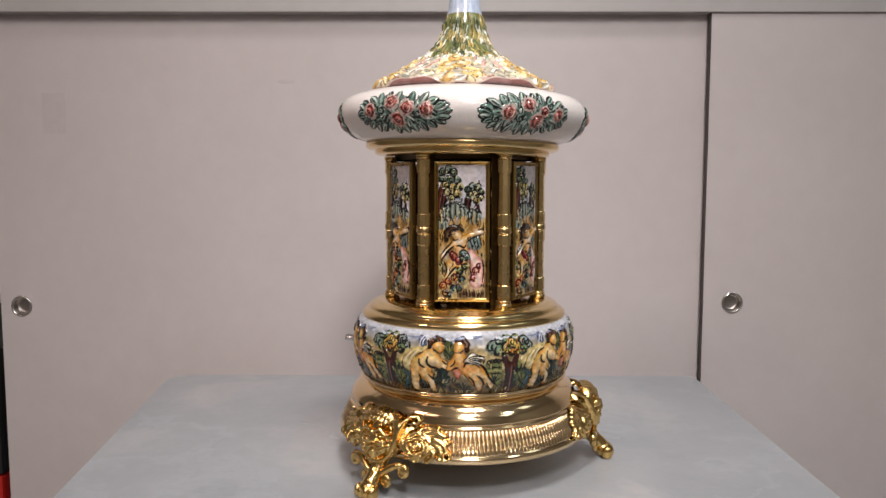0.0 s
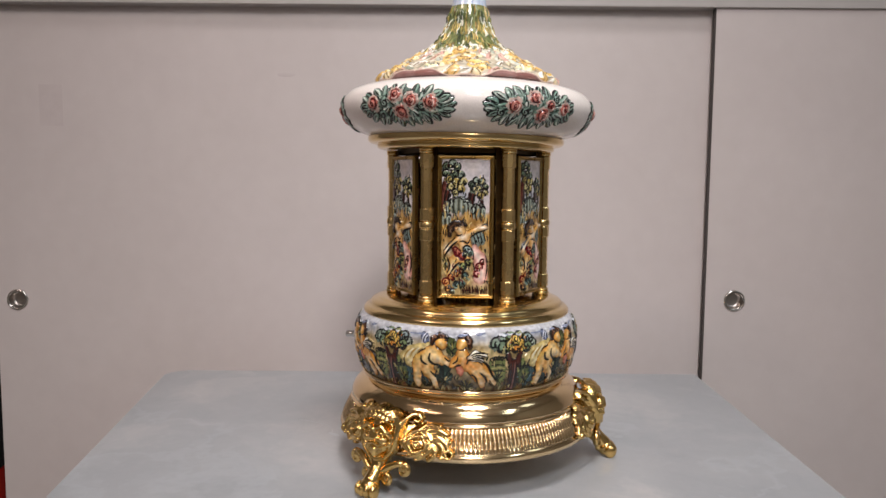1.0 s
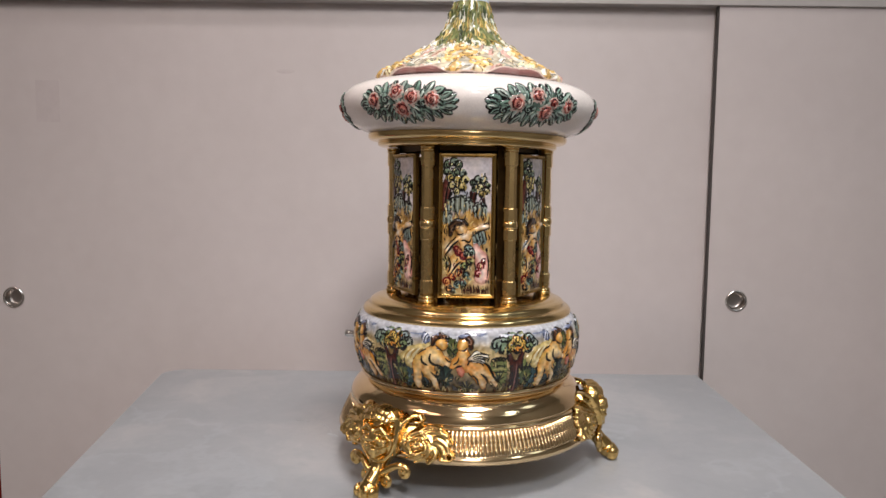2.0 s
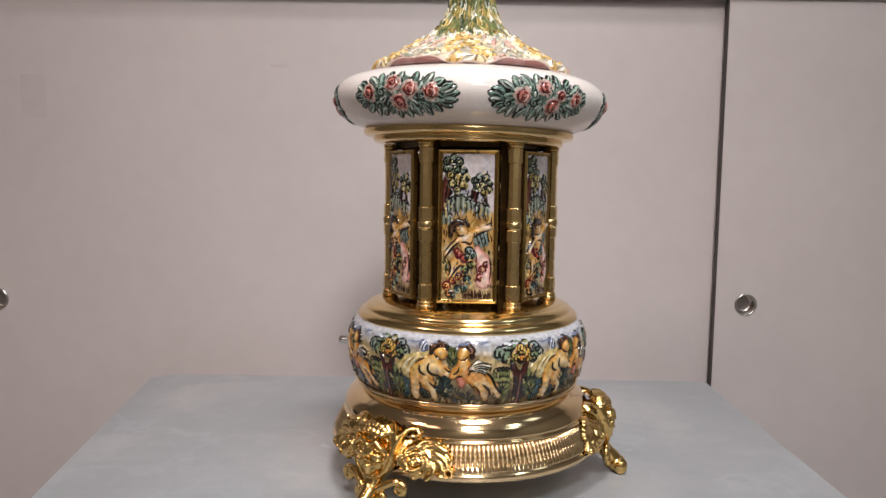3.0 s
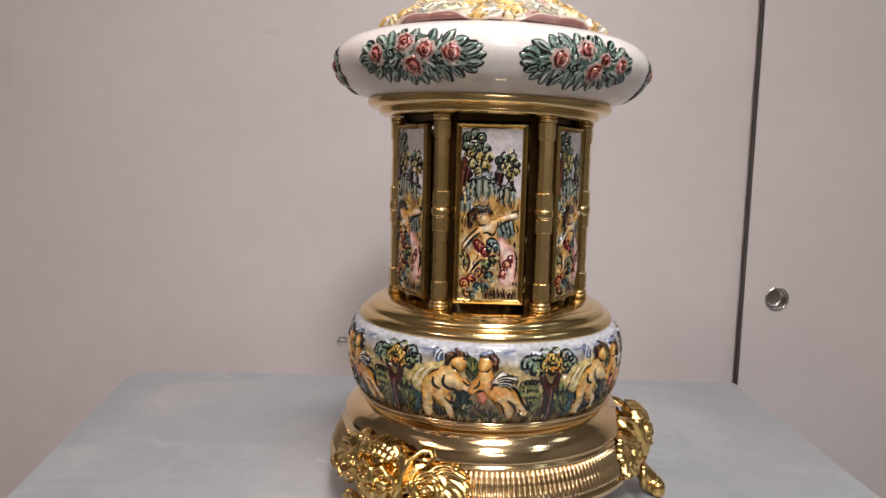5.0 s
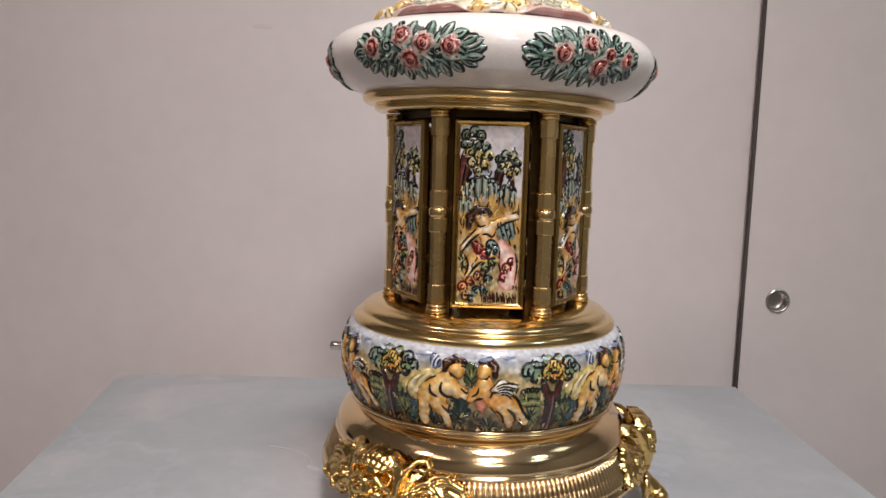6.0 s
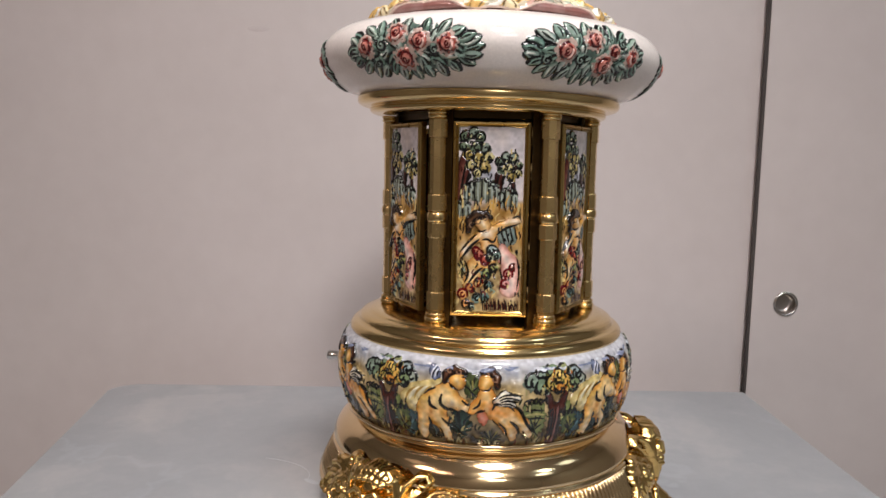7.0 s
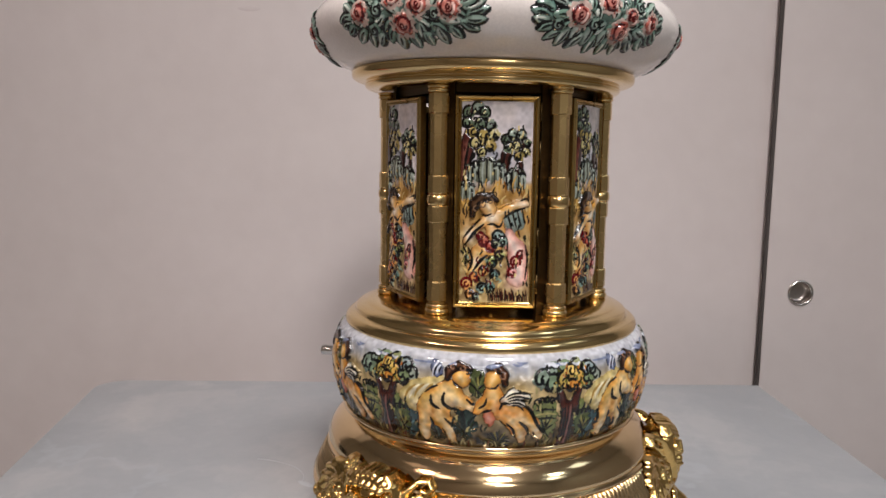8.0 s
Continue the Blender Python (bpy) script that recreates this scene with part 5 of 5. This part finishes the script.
def pocket_bm():
    """Curved sheet pocket on the inner side, lower at one end of its lip."""
    bm = bmesh.new()
    outer, inner = [], []
    for k in range(17):
        a = math.pi * k / 16
        x, y = 0.0160 * math.cos(a), 0.0022 + 0.0105 * math.sin(a)
        lip = 0.043 + 0.004 * math.cos(a) + 0.002 * math.cos(2 * a)
        outer.append((bm.verts.new((x, y, 0.002)), bm.verts.new((x, y, lip))))
        inner.append((bm.verts.new((x * 0.96, y - 0.0006, 0.002)), bm.verts.new((x * 0.96, y - 0.0006, lip))))
    for k in range(16):
        bm.faces.new((outer[k][0], outer[k + 1][0], outer[k + 1][1], outer[k][1]))
        bm.faces.new((inner[k][0], inner[k][1], inner[k + 1][1], inner[k + 1][0]))
        bm.faces.new((outer[k][1], outer[k + 1][1], inner[k + 1][1], inner[k][1]))
        bm.faces.new((outer[k][0], inner[k][0], inner[k + 1][0], outer[k + 1][0]))
    bmesh.ops.recalc_face_normals(bm, faces=bm.faces)
    return bm


panel_mesh = door_relief().meshes("painted_panel", panel_where, [0])[0]
kit = None
for k in range(6):
    m = pose(0, 0, 0, 0, 0, AXIS + 60 * k) @ pose(-0.0003, -0.0462, 0.1236)
    if kit is None:
        body = part("door", frame_bm(), ANTIQUE, music_box, "brass door with a painted ceramic panel", smooth=False, m=m)
        kit = [body]
        kit.append(place("painted_panel", panel_mesh, body, "painted ceramic relief of trees and a figure"))
        kit.append(part("pocket", pocket_bm(), SATIN, body, "brass pocket"))
        kit.append(part("lining", box_bm(-0.0150, 0.0150, 0.0021, 0.0027, 0.046, 0.085), VELVET, body, "dark red velvet lining"))
        for z in (0.010, 0.030, 0.066, 0.082):
            kit.append(part("hinge_knuckle", lathe_bm([(0, -0.004), (0.0008, -0.004), (0.0008, 0.004), (0, 0.004)], 10, at=(0.0180, 0.0034, z)), DARK_BRONZE, body))
    else:
        body = place("door", kit[0].data, music_box, "brass door with a painted ceramic panel", m)
        for o in kit[1:]:
            place(o.name.split(".")[0], o.data, body, o.get("label", ""))
    # dark strip added behind each column, in place of the shaded gap by the doors
    part("gap_backing", box_bm(-0.0062, 0.0062, -0.0468, -0.0454, 0.1206, 0.2158), DARK_BRONZE, music_box, m=pose(0, 0, 0, 0, 0, AXIS + 30 + 60 * k), smooth=False)

# dark plate added to close the cage under the crown, for the shaded gap there
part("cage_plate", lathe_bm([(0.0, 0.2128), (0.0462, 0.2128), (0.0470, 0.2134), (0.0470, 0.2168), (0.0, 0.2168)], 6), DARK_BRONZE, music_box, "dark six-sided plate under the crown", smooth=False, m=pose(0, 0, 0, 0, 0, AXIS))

# winding stop on the side of the frieze
part("stop_pin", lathe_bm([(0, 0.070), (0.0025, 0.070), (0.0025, 0.0840), (0.0021, 0.0848), (0, 0.0848)], 16), CHROME, music_box, "small steel stop pin", m=pose(0, 0, 0.0885, 0, 0, -101) @ pose(0, 0, 0, 90, 0, 0))


# ---- swans inside ----
def swan_parts():
    neck1 = smooth_profile([(-0.006, 0.016), (-0.0115, 0.022), (-0.0095, 0.031), (-0.005, 0.036), (-0.0055, 0.0395), (-0.010, 0.0375)], 4)
    neck2 = smooth_profile([(0.008, 0.016), (0.0095, 0.024), (0.0055, 0.033), (0.0005, 0.043), (0.001, 0.050), (0.005, 0.053), (0.009, 0.051)], 4)
    for n, side in ((neck1, -0.0015), (neck2, 0.0015)):
        part("swan_neck", tube_bm([(x, side, 0.1206 + z) for x, z in n], [0.0026 - 0.0014 * k / len(n) for k in range(len(n))], 10), GILT, swan)
    bm = bmesh.new()
    bmesh.ops.create_uvsphere(bm, u_segments=20, v_segments=12, radius=1.0, matrix=Matrix.Translation((0, 0, 0.1376)) @ Matrix.Diagonal((0.0105, 0.006, 0.0065, 1)))
    part("swan_body", bm, GILT, swan)
    for x in (-0.006, -0.002, 0.003, 0.007):
        part("swan_leg", tube_bm([(x, 0, 0.133), (x * 1.1, 0.001, 0.1205)], 0.0012, 8), GILT, swan)
    for s in (-1, 1):
        arc = [(s * (0.009 + 0.005 * math.sin(a)), 0.001, 0.1216 + 0.007 + 0.007 * -math.cos(a)) for a in [math.pi * k / 10 for k in range(11)]]
        part("scroll_handle", tube_bm(arc, 0.0011, 8), GILT, swan)


swan = part("swan_ornament", lathe_bm([(0, 0.1207), (0.016, 0.1207), (0.016, 0.1218), (0.012, 0.1226), (0, 0.1226)], 40), GILT, music_box, "gilt swan pair on a round stand")
swan_parts()
part("ceiling_knob", lathe_bm(smooth_profile([(0.0, 0.2095), (0.0026, 0.2105), (0.0034, 0.2130), (0.0034, 0.2160)], 3), 20), SATIN, music_box, "dark knob under the crown")


# ---- three lion feet ----
def foot_relief():
    f = Relief(-46, 46, 15, 64, 0.30, (0, 0, 0))
    polar = lambda u, v, r, a, k=1.0: (u + r * math.cos(a), v + k * r * math.sin(a))
    f.swell(0, 46, 11.5, 17, 0, 1.6, 0.2)
    f.swell(0, 29, 5.0, 8, 0, 2.2, 0.4)
    for s in (-1, 1):
        f.swell(s * 23, 45, 14, 9.0, -6 * s, 1.4, 0.0)
        # feathered acanthus that sweeps out behind the rosette
        for k in range(7):
            a0 = radians(86 - 23 * k)
            chain = []
            for q in range(5):
                t = q / 4
                u, v = polar(20.8, 45.0, 6.5 + 11.0 * t * (1 - 0.25 * abs(math.sin(a0))), a0 - 0.7 * t * t, 0.70)
                chain.append((s * u, v, 2.5 - 1.1 * t))
            f.ridge(chain, 1.7 + 0.4 * (k % 2), 0.8)
            f.swell(chain[-1][0], chain[-1][1], 1.6, 1.5, 0, 1.8, 1.2)
        f.ridge([(s * (36.0 + 2.6 * (1 - 0.5 * q / 10) * math.cos(-2.2 + 0.62 * q)), 38.6 + 2.6 * (1 - 0.5 * q / 10) * math.sin(-2.2 + 0.62 * q), 1.1) for q in range(11)], 1.7, 1.2)
        # rosette of lapped petals round a coiled bud
        f.swell(s * 20.6, 43, 8.4, 8.4, 0, 2.2, 0.6)
        for r, count, wid, lift, off in ((6.6, 5, 1.8, 1.5, 0.3), (4.4, 4, 1.4, 2.6, 0.9)):
            for k in range(count):
                arc = []
                for q in range(7):
                    a = off + 2 * math.pi * (k + 0.88 * q / 6) / count
                    u, v = polar(0, 0, r * (1.08 - 0.22 * q / 6), a)
                    arc.append((s * (20.6 + u), 43 + v, wid * (0.6 + 0.4 * math.sin(math.pi * (q + 0.5) / 7))))
                f.ridge(arc, 1.7, lift)
        f.ridge([(s * (20.6 + 2.2 * (1 - 0.08 * q) * math.cos(0.75 * q)), 43 + 2.2 * (1 - 0.08 * q) * math.sin(0.75 * q), 0.9) for q in range(10)], 1.2, 2.9)
        # strap beside the mask, doubled, that ends in a scroll above
        f.ridge([(s * 6.5, 60.5, 1.3), (s * 9.8, 57, 1.5), (s * 10.8, 51, 1.5), (s * 10.4, 43, 1.5), (s * 8.6, 37, 1.5), (s * 5.0, 32.6, 1.6), (0, 30.8, 1.7)], 2.3, 2.0)
        f.ridge([(s * 8.2, 51, 0.7), (s * 8.2, 43, 0.7), (s * 6.4, 37.5, 0.7), (s * 1.6, 33.8, 0.7)], 1.3, 2.2)
        f.ridge([(s * 10.6, 48, 1.3), (s * 12.8, 55.0, 1.4), (s * 16, 58.6, 1.4), (s * 19.4, 58.6, 1.4), (s * 21.0, 56.4, 1.3), (s * 19.4, 54.4, 1.2), (s * 17.4, 55.4, 1.1)], 2.0, 1.6)
        # leg flutes that run together below
        f.ridge([(s * 7.5, 35, 1.2), (s * 4.2, 30, 1.3), (s * 2.2, 25, 1.2), (s * 2.0, 22, 1.1)], 1.8, 1.8)
    # mask: hair roll, brow, nose, cheeks, beard
    f.swell(0, 45.5, 7.6, 11.5, 0, 3.2, 1.4)
    for k in range(9):
        u, v = -8.0 + 2.0 * k, 56.4 + 3.4 * math.cos((k - 4) * 0.36)
        f.swell(u, v, 1.8, 2.4, 12 * (4 - k), 2.2, 2.8)
    for k in range(6):
        f.swell(-6.0 + 2.4 * k, 55.0 + 1.6 * math.cos((k - 2.5) * 0.5), 1.5, 1.8, 0, 1.6, 4.2)
    for s in (-1, 1):
        f.ridge([(s * 0.8, 49.6, 1.3), (s * 4.0, 51.6, 1.4), (s * 7.2, 48.6, 1.1)], 1.8, 4.4)
        f.swell(s * 4.2, 43.6, 2.9, 2.8, 0, 2.0, 4.0)
        f.swell(s * 3.6, 47.4, 1.4, 0.9, 0, 0.9, 4.4)
        f.ridge([(s * 0.6, 41.2, 1.0), (s * 3.4, 40.2, 1.2), (s * 6.2, 42.0, 0.9)], 1.6, 4.6)
        for k in range(3):
            f.ridge([(s * (1.8 + 2.0 * k), 38.6 + 1.0 * k, 1.1), (s * (2.0 + 1.6 * k), 35.8 + 1.0 * k, 1.1), (s * (0.9 + 1.1 * k), 33.2 + 1.2 * k, 0.8)], 1.7, 3.4)
    f.ridge([(0, 50, 1.2), (0, 44.4, 1.8)], 2.0, 5.0)
    f.ridge([(0, 38.0, 1.5), (0, 33.4, 1.1)], 2.0, 3.8)
    return f


def foot_where(u, v, h):
    a = u * 1.16 / 83.0
    near = np.exp(-(u / 15.0) ** 4)
    r = np.interp(v, (15, 30, 37, 51, 57, 62), (85.2, 84.4, 83.2, 77.2, 74.8, 70.5)) * (1 - near) + np.interp(v, (15, 30, 45, 58, 64), (85.0, 85.5, 85.5, 83.0, 79.0)) * near + h * 1.5
    return r * np.sin(a) / 1000, -r * np.cos(a) / 1000, (v + 0.15 * h) / 1000


def spiral(cx, cz, r0, turns, start, y, n=28, shrink=0.82, flip=1):
    return [(cx + flip * r0 * (1 - shrink * k / n) * math.cos(start + turns * 2 * math.pi * k / n), y, cz + r0 * (1 - shrink * k / n) * math.sin(start + turns * 2 * math.pi * k / n)) for k in range(n + 1)]


def ball_bm(x, y, z, a, b, c, bm=None):
    bm = bm or bmesh.new()
    bmesh.ops.create_uvsphere(bm, u_segments=18, v_segments=12, radius=1.0, matrix=Matrix.Translation((x, y, z)) @ Matrix.Diagonal((a, b, c, 1)))
    return bm


foot_mask = foot_relief().meshes("mask", foot_where, [1], soft=3)[1]
foot_mask.materials.clear()
foot_mask.materials.append(GILT)
foot_kit = None
for k, az in enumerate((-37.0, 85.0, 204.0)):
    m = pose(0, 0, 0, 0, 0, az)
    if foot_kit is None:
        leg = tube_bm([(0, -0.0845, 0.0330), (0, -0.0865, 0.0290), (0, -0.0888, 0.0255), (0, -0.0915, 0.0228), (0, -0.0945, 0.0200), (0, -0.0965, 0.0170)], [0.0062, 0.0056, 0.0049, 0.0046, 0.0048, 0.0052], 18)
        body = part("foot", leg, GILT, music_box, "cast gilt foot with mask, rosettes and paw", m=m)
        foot_kit = [body, place("mask", foot_mask, body)]
        foot_kit.append(part("paw", ball_bm(0, -0.0965, 0.0166, 0.0062, 0.0064, 0.0054), GILT, body))
        for q in range(4):
            foot_kit.append(part("toe", ball_bm(-0.0057 + 0.0038 * q, -0.1002 + 0.0010 * abs(q - 1.5), 0.0153, 0.0023, 0.0040, 0.0043), GILT, body))
        for x in (-0.0028, 0.0, 0.0028):
            foot_kit.append(part("flute", tube_bm([(x * 1.4, -0.0888 + 20 * x * x, 0.0300), (x * 0.9, -0.0912, 0.0258), (x * 0.8, -0.0935, 0.0228), (x, -0.0972, 0.0195)], [0.0010, 0.0012, 0.0011, 0.0013], 8), GILT, body))
        for s in (-1, 1):
            foot_kit.append(part("scroll", tube_bm(spiral(s * 0.0072, 0.0206, 0.0032, -1.4, math.pi / 2, -0.0900, flip=s), [0.0018] * 29, 9), GILT, body))
            foot_kit.append(part("scroll", tube_bm(spiral(s * 0.0185, 0.0282, 0.0034, -1.35, math.pi / 2, -0.0872, flip=s), [0.0019] * 29, 9), GILT, body))
            foot_kit.append(part("scroll_arm", tube_bm([(s * 0.001, -0.0905, 0.0232), (s * 0.0060, -0.0902, 0.0256), (s * 0.0105, -0.0892, 0.0292), (s * 0.0150, -0.0880, 0.0313), (s * 0.0186, -0.0872, 0.0315)], [0.0026, 0.0024, 0.0022, 0.0021, 0.0020], 9), GILT, body))
            foot_kit.append(part("bead", ball_bm(s * 0.0072, -0.0903, 0.0206, 0.0016, 0.0016, 0.0016), GILT, body))
            foot_kit.append(part("bead", ball_bm(s * 0.0185, -0.0875, 0.0282, 0.0016, 0.0016, 0.0016), GILT, body))
    else:
        body = place("foot", foot_kit[0].data, music_box, "cast gilt foot with mask, rosettes and paw", m)
        for o in foot_kit[1:]:
            place(o.name.split(".")[0], o.data, body)
